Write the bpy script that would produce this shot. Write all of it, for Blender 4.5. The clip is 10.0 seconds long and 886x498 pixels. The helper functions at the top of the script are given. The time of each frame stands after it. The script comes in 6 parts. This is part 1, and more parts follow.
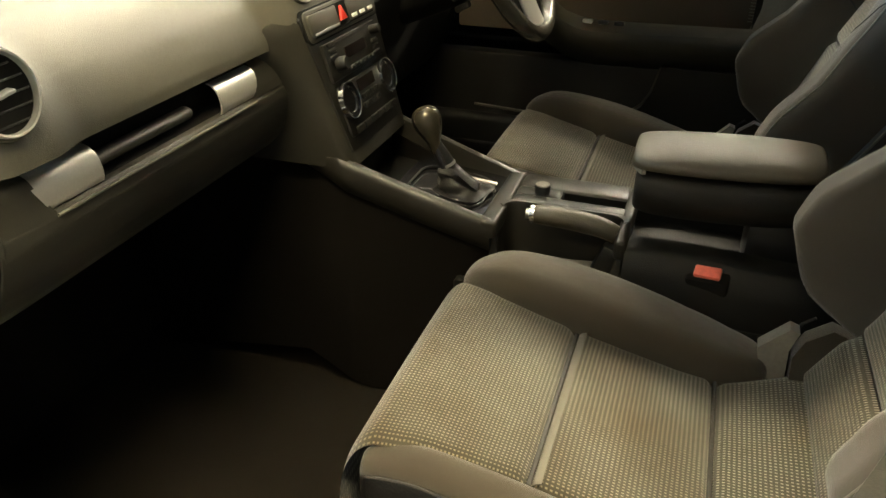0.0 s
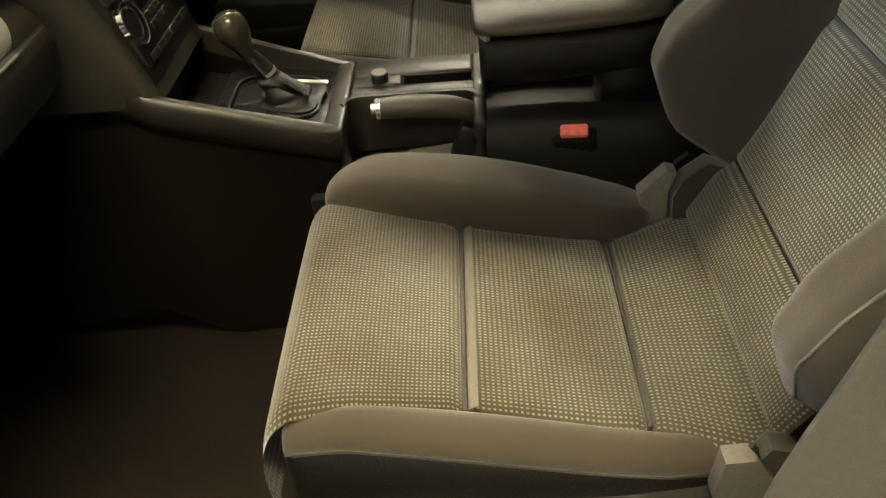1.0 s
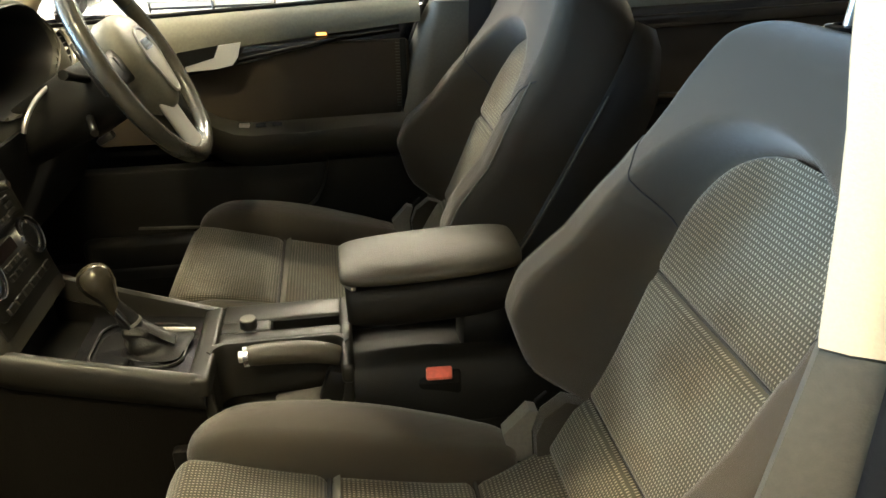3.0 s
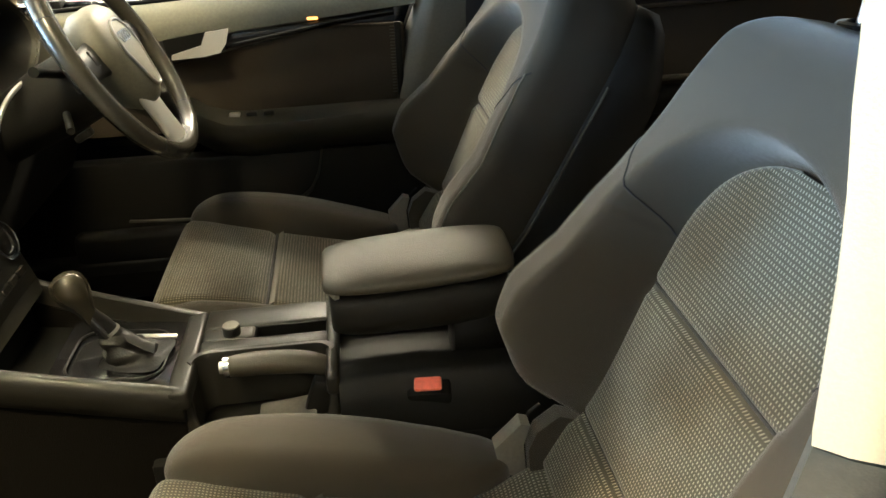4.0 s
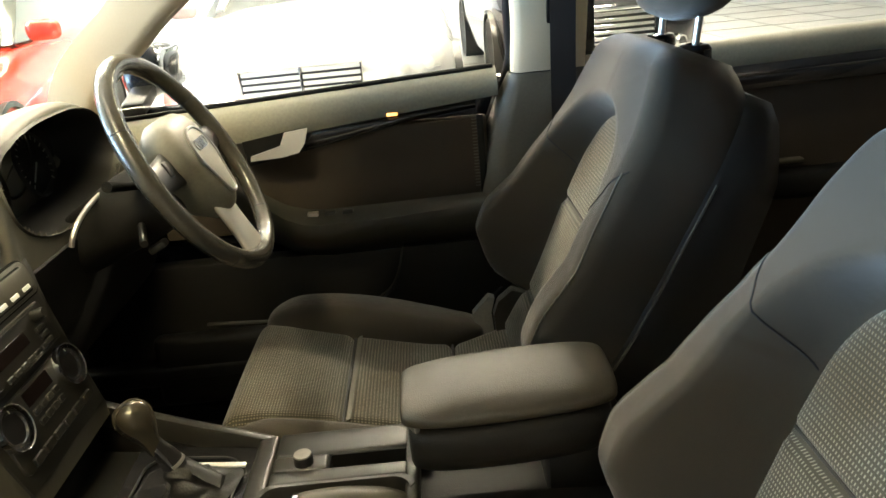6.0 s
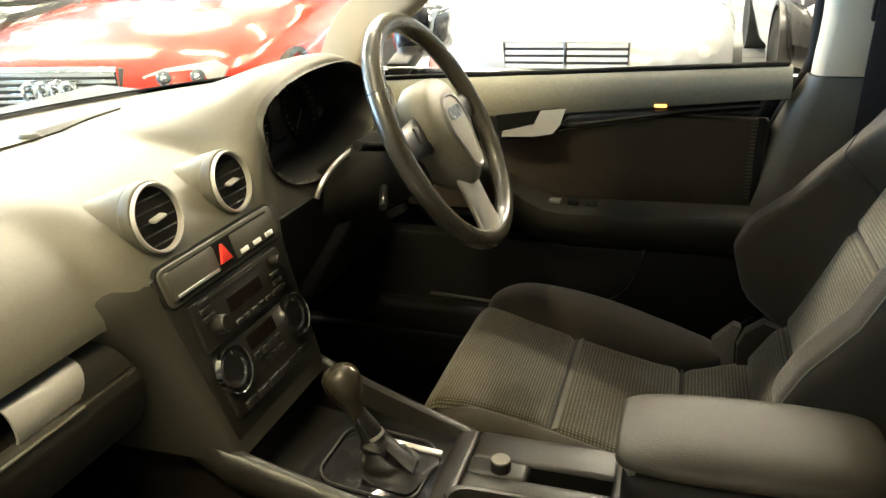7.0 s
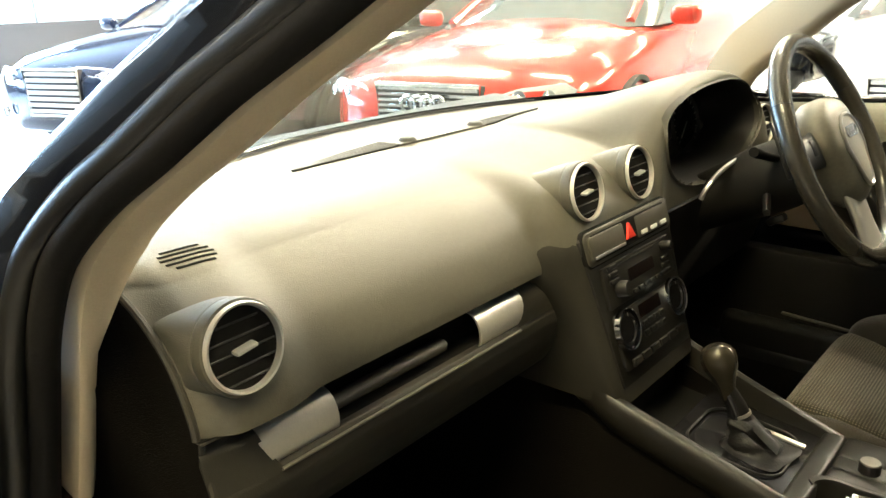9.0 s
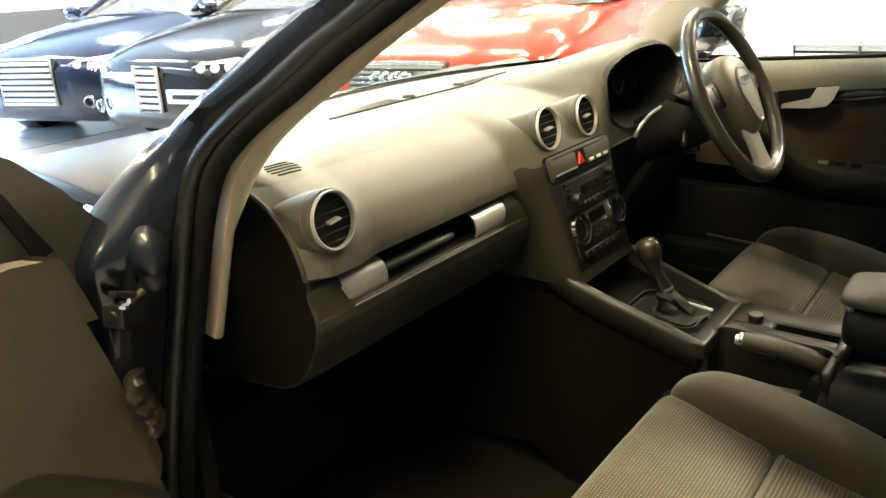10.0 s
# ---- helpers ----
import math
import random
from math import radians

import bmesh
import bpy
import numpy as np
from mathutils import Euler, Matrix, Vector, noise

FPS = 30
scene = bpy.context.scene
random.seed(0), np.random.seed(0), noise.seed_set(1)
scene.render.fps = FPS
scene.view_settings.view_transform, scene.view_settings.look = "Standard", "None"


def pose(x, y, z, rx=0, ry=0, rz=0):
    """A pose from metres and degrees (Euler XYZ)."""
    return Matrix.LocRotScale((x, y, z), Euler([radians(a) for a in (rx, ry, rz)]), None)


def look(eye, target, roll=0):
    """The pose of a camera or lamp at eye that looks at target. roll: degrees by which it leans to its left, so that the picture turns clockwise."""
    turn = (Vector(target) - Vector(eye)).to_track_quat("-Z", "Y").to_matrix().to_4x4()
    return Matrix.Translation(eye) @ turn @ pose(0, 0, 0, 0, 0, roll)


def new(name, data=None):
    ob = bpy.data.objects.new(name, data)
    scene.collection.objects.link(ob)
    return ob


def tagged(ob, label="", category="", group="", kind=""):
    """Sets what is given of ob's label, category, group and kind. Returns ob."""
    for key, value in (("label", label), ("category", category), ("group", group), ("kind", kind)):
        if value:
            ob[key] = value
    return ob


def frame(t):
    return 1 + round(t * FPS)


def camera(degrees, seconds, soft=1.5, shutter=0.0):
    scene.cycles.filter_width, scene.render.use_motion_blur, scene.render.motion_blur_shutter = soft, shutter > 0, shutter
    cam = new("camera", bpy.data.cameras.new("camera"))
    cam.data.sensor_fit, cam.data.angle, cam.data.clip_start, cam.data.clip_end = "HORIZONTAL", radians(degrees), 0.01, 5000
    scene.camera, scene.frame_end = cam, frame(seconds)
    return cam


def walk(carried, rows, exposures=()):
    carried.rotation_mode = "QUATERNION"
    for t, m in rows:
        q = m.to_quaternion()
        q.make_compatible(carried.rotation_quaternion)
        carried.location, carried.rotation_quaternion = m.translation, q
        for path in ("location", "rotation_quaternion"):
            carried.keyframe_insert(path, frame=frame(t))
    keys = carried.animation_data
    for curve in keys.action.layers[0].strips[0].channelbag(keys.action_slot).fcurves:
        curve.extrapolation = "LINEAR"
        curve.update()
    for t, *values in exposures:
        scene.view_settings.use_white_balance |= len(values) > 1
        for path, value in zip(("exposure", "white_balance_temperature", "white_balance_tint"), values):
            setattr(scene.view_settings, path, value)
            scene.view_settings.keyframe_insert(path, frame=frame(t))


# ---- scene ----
cam = camera(60.2, 10.0)
PATH = [
    (0, (-1.084, 0.791, 1.111), (0.571, 1.35, 0.138), 0.4),
    (0.5, (-1.013, 0.831, 1.11), (0.57, 1.265, -0.032), -5.8),
    (1, (-0.981, 0.862, 1.112), (0.55, 0.968, -0.17), -5.8),
    (1.5, (-0.992, 0.861, 1.119), (0.608, 0.754, -0.076), -1.9),
    (1.8, (-0.989, 0.864, 1.128), (0.627, 0.671, -0.034), -0.0),
    (2, (-0.99, 0.845, 1.141), (0.653, 0.636, 0.02), -0.6),
    (2.5, (-0.988, 0.85, 1.149), (0.748, 0.557, 0.201), 1.0),
    (3, (-0.982, 0.843, 1.16), (0.821, 0.6, 0.328), -1.3),
    (3.2, (-0.961, 0.842, 1.18), (0.837, 0.61, 0.335), -1.4),
    (4.5, (-0.911, 0.774, 1.178), (0.858, 0.58, 0.264), -2.5),
    (5, (-0.889, 0.769, 1.187), (0.924, 0.64, 0.351), -4.6),
    (5.2, (-0.884, 0.764, 1.18), (0.936, 0.696, 0.354), -6.0),
    (6.3, (-0.774, 0.82, 1.192), (1.103, 0.853, 0.504), -4.3),
    (6.5, (-0.757, 0.835, 1.182), (1.105, 0.966, 0.464), -3.2),
    (7, (-0.715, 0.818, 1.182), (1.052, 1.4, 0.447), -1.9),
    (7.5, (-0.705, 0.838, 1.18), (0.955, 1.706, 0.479), -0.8),
    (8, (-0.707, 0.858, 1.185), (0.905, 1.867, 0.564), 0.7),
    (8.5, (-0.763, 0.883, 1.158), (0.592, 2.139, 0.392), -1.5),
    (9, (-0.92, 0.855, 1.174), (0.503, 2.109, 0.538), -2.0),
    (9.5, (-1.144, 0.787, 1.177), (0.317, 1.951, 0.462), -4.4),
    (10, (-1.237, 0.676, 1.193), (0.235, 1.844, 0.509), -3.3),
]
walk(cam, [(t, look(eye, target, roll)) for t, eye, target, roll in PATH],
     exposures=((0.0, 0.23), (1.0, 0.19), (1.7, 0.22), (2.4, 0.36), (3.0, 0.40), (4.5, 0.40), (6.5, 0.42), (7.5, 0.15), (8.5, 0.08), (9.2, 0.12), (10.0, 0.0)))

# ---- world and light ----
world = bpy.data.worlds.new("world")
scene.world = world
world.use_nodes = True
world.node_tree.nodes["Background"].inputs[0].default_value = (0.85, 0.92, 1.0, 1)
world.node_tree.nodes["Background"].inputs[1].default_value = 0.4
STRIP_WARM, STRIP_COOL = 68.0, 130.0
STRIP_SIDE, STRIP_FAR = 150.0, 270.0
DAYLIGHT = 4500.0
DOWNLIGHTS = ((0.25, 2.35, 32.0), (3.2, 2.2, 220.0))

# ---- materials ----
def shade(name, col, rough=0.6, metal=0.0, var=0.15, vscale=6.0, gscale=180.0, bump=0.15, bscale=None, coat=0.0, spec=0.5, sheen=0.0, uneven=0.12):
    m = bpy.data.materials.new(name)
    m.use_nodes = True
    nt = m.node_tree
    bs = nt.nodes["Principled BSDF"]
    tc = nt.nodes.new("ShaderNodeTexCoord")
    n1 = nt.nodes.new("ShaderNodeTexNoise")
    n1.inputs["Scale"].default_value, n1.inputs["Detail"].default_value = vscale, 5.0
    n2 = nt.nodes.new("ShaderNodeTexNoise")
    n2.inputs["Scale"].default_value, n2.inputs["Detail"].default_value = gscale, 3.0
    for n in (n1, n2):
        nt.links.new(tc.outputs["Object"], n.inputs["Vector"])
    add = nt.nodes.new("ShaderNodeMath")
    add.operation = "ADD"
    nt.links.new(n1.outputs["Fac"], add.inputs[0]), nt.links.new(n2.outputs["Fac"], add.inputs[1])
    ramp = nt.nodes.new("ShaderNodeMapRange")
    ramp.inputs["From Min"].default_value, ramp.inputs["From Max"].default_value = 0.65, 1.35
    ramp.inputs["To Min"].default_value, ramp.inputs["To Max"].default_value = 1 - var, 1 + var
    nt.links.new(add.outputs[0], ramp.inputs["Value"])
    mul = nt.nodes.new("ShaderNodeVectorMath")
    mul.operation = "SCALE"
    mul.inputs[0].default_value = col
    nt.links.new(ramp.outputs[0], mul.inputs["Scale"])
    nt.links.new(mul.outputs[0], bs.inputs["Base Color"])
    rr = nt.nodes.new("ShaderNodeMapRange")
    rr.inputs["From Min"].default_value, rr.inputs["From Max"].default_value = 0.3, 0.7
    rr.inputs["To Min"].default_value, rr.inputs["To Max"].default_value = max(0.02, rough * (1 - uneven)), min(1, rough * (1 + uneven))
    nt.links.new(n1.outputs["Fac"], rr.inputs["Value"])
    nt.links.new(rr.outputs[0], bs.inputs["Roughness"])
    bs.inputs["Metallic"].default_value = metal
    bs.inputs["Specular IOR Level"].default_value = spec
    bs.inputs["Coat Weight"].default_value = coat
    bs.inputs["Coat Roughness"].default_value = 0.06
    bs.inputs["Sheen Weight"].default_value = sheen
    if bump:
        b = nt.nodes.new("ShaderNodeBump")
        b.inputs["Strength"].default_value, b.inputs["Distance"].default_value = bump, 0.001
        src = n2
        if bscale:
            src = nt.nodes.new("ShaderNodeTexVoronoi")
            src.inputs["Scale"].default_value = bscale
            nt.links.new(tc.outputs["Object"], src.inputs["Vector"])
        nt.links.new(src.outputs[0], b.inputs["Height"])
        nt.links.new(b.outputs[0], bs.inputs["Normal"])
    return m


def dotted_fabric(name, dark, light, du=0.0054, dv=0.0043):
    m = bpy.data.materials.new(name)
    m.use_nodes = True
    nt = m.node_tree
    bs = nt.nodes["Principled BSDF"]
    uv = nt.nodes.new("ShaderNodeUVMap")
    uv.uv_map = "UVMap"
    br = nt.nodes.new("ShaderNodeTexBrick")
    br.offset = 0.0
    br.inputs["Scale"].default_value = 1.0
    br.inputs["Brick Width"].default_value, br.inputs["Row Height"].default_value = du, dv
    br.inputs["Mortar Size"].default_value, br.inputs["Mortar Smooth"].default_value = 0.0019, 0.5
    br.inputs["Color1"].default_value = (*light, 1)
    br.inputs["Color2"].default_value = (light[0] * 0.75, light[1] * 0.75, light[2] * 0.75, 1)
    br.inputs["Mortar"].default_value = (*dark, 1)
    sep, com = nt.nodes.new("ShaderNodeSeparateXYZ"), nt.nodes.new("ShaderNodeCombineXYZ")
    wob = nt.nodes.new("ShaderNodeTexNoise")
    wob.inputs["Scale"].default_value, wob.inputs["Detail"].default_value = 160.0, 2.0
    nt.links.new(uv.outputs[0], wob.inputs["Vector"])
    off = nt.nodes.new("ShaderNodeVectorMath")
    off.operation = "MULTIPLY_ADD"
    off.inputs[1].default_value = (0.0012, 0.0012, 0)
    nt.links.new(wob.outputs["Color"], off.inputs[0]), nt.links.new(uv.outputs[0], off.inputs[2])
    nt.links.new(off.outputs[0], sep.inputs[0])
    nt.links.new(sep.outputs["Y"], com.inputs["X"]), nt.links.new(sep.outputs["X"], com.inputs["Y"])
    nt.links.new(com.outputs[0], br.inputs["Vector"])
    tc = nt.nodes.new("ShaderNodeTexCoord")
    n1 = nt.nodes.new("ShaderNodeTexNoise")
    n1.inputs["Scale"].default_value, n1.inputs["Detail"].default_value = 7.0, 6.0
    nt.links.new(tc.outputs["Object"], n1.inputs["Vector"])
    n2 = nt.nodes.new("ShaderNodeTexNoise")
    n2.inputs["Scale"].default_value = 900.0
    nt.links.new(tc.outputs["Object"], n2.inputs["Vector"])
    mix = nt.nodes.new("ShaderNodeMix")
    mix.data_type, mix.blend_type = "RGBA", "MULTIPLY"
    mix.inputs["Factor"].default_value = 1.0
    ramp = nt.nodes.new("ShaderNodeValToRGB")
    ramp.color_ramp.elements[0].position, ramp.color_ramp.elements[0].color = 0.35, (0.62, 0.52, 0.39, 1)
    ramp.color_ramp.elements[1].position, ramp.color_ramp.elements[1].color = 0.62, (1, 1, 1, 1)
    nt.links.new(n1.outputs["Fac"], ramp.inputs[0])
    nt.links.new(br.outputs["Color"], mix.inputs["A"]), nt.links.new(ramp.outputs[0], mix.inputs["B"])
    nt.links.new(mix.outputs["Result"], bs.inputs["Base Color"])
    bs.inputs["Roughness"].default_value, bs.inputs["Sheen Weight"].default_value = 0.9, 0.25
    bs.inputs["Specular IOR Level"].default_value = 0.2
    inv = nt.nodes.new("ShaderNodeMath")
    inv.operation = "SUBTRACT"
    inv.inputs[0].default_value = 1.0
    nt.links.new(br.outputs["Fac"], inv.inputs[1])
    ad = nt.nodes.new("ShaderNodeMath")
    ad.operation = "MULTIPLY_ADD"
    ad.inputs[1].default_value = 0.5
    nt.links.new(n2.outputs["Fac"], ad.inputs[0]), nt.links.new(inv.outputs[0], ad.inputs[2])
    b = nt.nodes.new("ShaderNodeBump")
    b.inputs["Strength"].default_value, b.inputs["Distance"].default_value = 0.6, 0.0012
    nt.links.new(ad.outputs[0], b.inputs["Height"]), nt.links.new(b.outputs[0], bs.inputs["Normal"])
    return m


def glass(name, tint=(0.92, 0.96, 0.93), rough=0.0, gloss=0.4):
    m = bpy.data.materials.new(name)
    m.use_nodes = True
    nt = m.node_tree
    nt.nodes.remove(nt.nodes["Principled BSDF"])
    tr = nt.nodes.new("ShaderNodeBsdfTransparent")
    tr.inputs[0].default_value = (*tint, 1)
    gl = nt.nodes.new("ShaderNodeBsdfGlossy")
    gl.inputs["Roughness"].default_value = rough
    mx = nt.nodes.new("ShaderNodeMixShader")
    # more gloss at a glancing angle
    lw = nt.nodes.new("ShaderNodeLayerWeight")
    lw.inputs["Blend"].default_value = 0.5
    rise = nt.nodes.new("ShaderNodeMath")
    rise.operation = "POWER"
    rise.inputs[1].default_value = 5.0
    gain = nt.nodes.new("ShaderNodeMapRange")
    gain.inputs["To Min"].default_value, gain.inputs["To Max"].default_value = 0.02, 0.02 + gloss
    nt.links.new(lw.outputs["Facing"], rise.inputs[0]), nt.links.new(rise.outputs[0], gain.inputs["Value"])
    nt.links.new(gain.outputs[0], mx.inputs[0])
    nt.links.new(tr.outputs[0], mx.inputs[1]), nt.links.new(gl.outputs[0], mx.inputs[2])
    nt.links.new(mx.outputs[0], nt.nodes["Material Output"].inputs[0])
    return m


def glow(name, col, strength):
    m = bpy.data.materials.new(name)
    m.use_nodes = True
    bs = m.node_tree.nodes["Principled BSDF"]
    bs.inputs["Base Color"].default_value = (0.8, 0.8, 0.8, 1)
    bs.inputs["Emission Color"].default_value, bs.inputs["Emission Strength"].default_value = (*col, 1), strength
    return m


M_DASH = shade("soft_dash_plastic", (0.084, 0.080, 0.060), 0.44, bscale=900, bump=0.22, var=0.10, spec=0.6)
# Dash plastic with the lower face's shade put in; also plain dark olive parts.
M_OLIVESHADE = shade("dark_olive_and_shade", (0.031, 0.0295, 0.022), 0.5, bscale=900, bump=0.2, var=0.1)
M_PAINTSILVER = shade("satin_silver_paint", (0.74, 0.72, 0.66), 0.32, metal=0.65, var=0.06, bump=0.06, gscale=500)
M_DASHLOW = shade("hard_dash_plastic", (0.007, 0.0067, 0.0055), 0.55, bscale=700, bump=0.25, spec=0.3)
M_BLACK = shade("black_plastic", (0.011, 0.011, 0.0105), 0.42, bump=0.1, bscale=800)
M_GLOSSBLACK = shade("gloss_black_plastic", (0.012, 0.012, 0.013), 0.12, bump=0, coat=0.5)
M_CONSOLE = shade("console_plastic", (0.011, 0.0105, 0.0085), 0.38, bump=0.18, bscale=800, spec=0.4)
M_SILVER = shade("satin_silver", (0.62, 0.61, 0.58), 0.32, metal=0.9, var=0.05, bump=0.05, gscale=400)
M_CHROME = shade("chrome", (0.8, 0.8, 0.8), 0.1, metal=1.0, var=0.03, bump=0)
M_KNIT = shade("grey_knit_fabric", (0.051, 0.0427, 0.0303), 0.95, bump=0.5, gscale=1500, var=0.16, spec=0.2, sheen=0.3)
M_DOT = dotted_fabric("dotted_seat_fabric", (0.072, 0.070, 0.052), (0.36, 0.35, 0.275))
M_PIPE = shade("seam_piping", (0.125, 0.118, 0.094), 0.85, bump=0.3, gscale=900)
M_SEAM = shade("seam_thread", (0.02, 0.02, 0.02), 0.9, bump=0)
M_SHELL = shade("seat_base_plastic", (0.02, 0.02, 0.018), 0.4, bump=0.2, bscale=700)
M_HINGE = shade("grey_hinge_cover", (0.20, 0.19, 0.165), 0.5, bump=0.1)
M_LEATHER = shade("black_leather", (0.052, 0.047, 0.036), 0.24, bump=0.25, bscale=420, coat=0.35)
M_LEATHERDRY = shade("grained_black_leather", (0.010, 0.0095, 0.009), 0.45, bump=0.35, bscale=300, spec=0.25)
M_ARM = shade("armrest_vinyl", (0.044, 0.038, 0.025), 0.46, bump=0.2, bscale=600)
M_CARPET = shade("dark_carpet", (0.015, 0.0128, 0.0102), 1.0, bump=0.9, gscale=700, var=0.4, spec=0.05)
M_RED = shade("red_plastic", (0.75, 0.045, 0.03), 0.35, bump=0.05)
M_ORANGE = shade("buckle_red", (0.88, 0.19, 0.13), 0.35, bump=0.05)
M_WHITE = shade("white_print", (0.8, 0.8, 0.76), 0.5, bump=0, var=0.02)
M_DISPLAY = shade("dark_display", (0.0065, 0.0042, 0.004), 0.2, bump=0)
M_CREAM = shade("cream_pillar_trim", (0.56, 0.475, 0.335), 0.7, bump=0.25, gscale=500, var=0.06)
M_LINER = shade("cream_headliner", (0.55, 0.50, 0.41), 0.95, bump=0.4, gscale=600, var=0.06)
M_RUBBER = shade("door_seal_rubber", (0.012, 0.0115, 0.011), 0.6, bump=0.2, gscale=300, spec=0.08)
M_OWN = shade("dark_blue_paint", (0.006, 0.008, 0.014), 0.22, coat=0.7, bump=0, var=0.06)
M_DOORTOP = shade("grey_green_door_top", (0.20, 0.195, 0.15), 0.55, bump=0.08, bscale=900)
M_DOORCLOTH = shade("black_door_cloth", (0.060, 0.049, 0.037), 0.95, bump=0.5, gscale=900, spec=0.1)
M_BELT = shade("black_seat_belt", (0.02, 0.02, 0.022), 0.6, bump=0.5, gscale=800)
M_BRASS = shade("greased_steel", (0.035, 0.029, 0.022), 0.28, metal=0.5, bump=0.4, gscale=90, var=0.4)
# Near-black: carpet with the tunnel's shade put in, also plain black end panels.
M_BLACKSHADE = shade("near_black_and_shade", (0.006, 0.0053, 0.0044), 1.0, bump=0.8, gscale=700, var=0.3, spec=0.03)
M_JAMB = shade("dusty_dark_blue_paint", (0.009, 0.011, 0.017), 0.36, coat=0.25, bump=0.05, gscale=60, var=0.15)
M_SAIL = shade("dull_grey_door_frame", (0.046, 0.042, 0.034), 0.55, bump=0.15, bscale=700)
M_BEZEL = shade("olive_bezel_plastic", (0.050, 0.048, 0.036), 0.42, bump=0.15, bscale=900)
# Dash olive darkened, so the stack flank's shade sits in the colour.
M_STACKSHADE = shade("shaded_stack_plastic", (0.023, 0.0217, 0.0158), 0.55, bump=0.2, bscale=900, var=0.1, spec=0.35)
M_GLASS = glass("tinted_windscreen", gloss=0.8)
M_CLEAR = glass("clear_pane", (0.95, 0.97, 0.97))
M_MIRROR = shade("mirror_glass", (0.85, 0.87, 0.88), 0.02, metal=1.0, var=0.0, bump=0)
M_FLOOR = shade("pale_grey_tile_floor", (0.44, 0.43, 0.415), 0.22, bump=0.05, var=0.06, vscale=1.2, gscale=30)
M_WALL = shade("white_wall_paint", (0.8, 0.79, 0.76), 0.8, bump=0.1, var=0.03, vscale=0.8)
M_CEIL = shade("grey_ceiling_panel", (0.36, 0.36, 0.36), 0.9, bump=0.2, var=0.04, vscale=1.0)
M_TYRE = shade("tyre_rubber", (0.022, 0.022, 0.022), 0.75, bump=0.3, gscale=120)
M_ALLOY = shade("alloy_wheel", (0.6, 0.6, 0.6), 0.28, metal=0.9, bump=0, var=0.05)
M_PAINT_RED = shade("red_car_paint", (0.75, 0.045, 0.025), 0.2, coat=1.0, bump=0, var=0.04)
M_PAINT_BLACK = shade("black_car_paint", (0.012, 0.012, 0.013), 0.15, coat=1.0, bump=0, var=0.04)
M_PAINT_NAVY = shade("navy_car_paint", (0.012, 0.022, 0.06), 0.15, coat=1.0, bump=0, var=0.04)
M_PAINT_SILVER = shade("silver_car_paint", (0.68, 0.69, 0.7), 0.3, metal=0.5, coat=1.0, bump=0, var=0.03)
M_LENS = shade("headlight_lens", (0.66, 0.67, 0.67), 0.08, bump=0, coat=0.6)
M_DARKGLASS = shade("dark_car_glass", (0.13, 0.14, 0.14), 0.05, bump=0, coat=0.6)


# ---- tools ----
def part(name, bm, material, parent=None, label="", smooth=38):
    bmesh.ops.recalc_face_normals(bm, faces=bm.faces)
    me = bpy.data.meshes.new(name)
    bm.to_mesh(me)
    bm.free()
    me.materials.append(material)
    if smooth:
        me.shade_smooth()
        me.set_sharp_from_angle(angle=radians(smooth))
    ob = new(name, me)
    if parent:
        ob.parent = parent
    if label:
        ob["label"] = label
    return ob


def thing(name, label, category, group="", kind=""):
    return tagged(new(name), label, category, group, kind)


def box(sx, sy, sz, m=Matrix(), bevel=0.004, seg=2, taper=None):
    bm = bmesh.new()
    bmesh.ops.create_cube(bm, size=1)
    for v in bm.verts:
        k = taper if taper and v.co.z > 0 else 1
        v.co = Vector((v.co.x * sx * k, v.co.y * sy * k, v.co.z * sz))
    if bevel:
        bmesh.ops.bevel(bm, geom=bm.edges[:], offset=bevel, segments=seg, profile=0.5, affect="EDGES")
    bm.transform(m)
    return bm


def loft(rings, closed=True, caps=True, uv=None):
    bm = bmesh.new()
    vs = [[bm.verts.new(p) for p in r] for r in rings]
    n = len(rings[0])
    lay = bm.loops.layers.uv.new("UVMap") if uv else None
    for i in range(len(rings) - 1):
        for j in range(n if closed else n - 1):
            k = (j + 1) % n
            f = bm.faces.new((vs[i][j], vs[i][k], vs[i + 1][k], vs[i + 1][j]))
            if uv:
                for lp, (a, b) in zip(f.loops, ((i, j), (i, k), (i + 1, k), (i + 1, j))):
                    lp[lay].uv = uv(a, b)
    if caps and closed:
        bm.faces.new(vs[0][::-1]), bm.faces.new(vs[-1])
    return bm


def lathe(profile, m=Matrix(), seg=40, closed=False):
    """Profile of (radius, height) spun about z."""
    rings = [[(r * math.cos(2 * math.pi * k / seg), r * math.sin(2 * math.pi * k / seg), h) for k in range(seg)] for r, h in profile]
    if closed:
        rings.append(rings[0])
    bm = loft(rings, True, not closed)
    if closed:
        bmesh.ops.remove_doubles(bm, verts=bm.verts, dist=1e-6)
    bm.transform(m)
    return bm


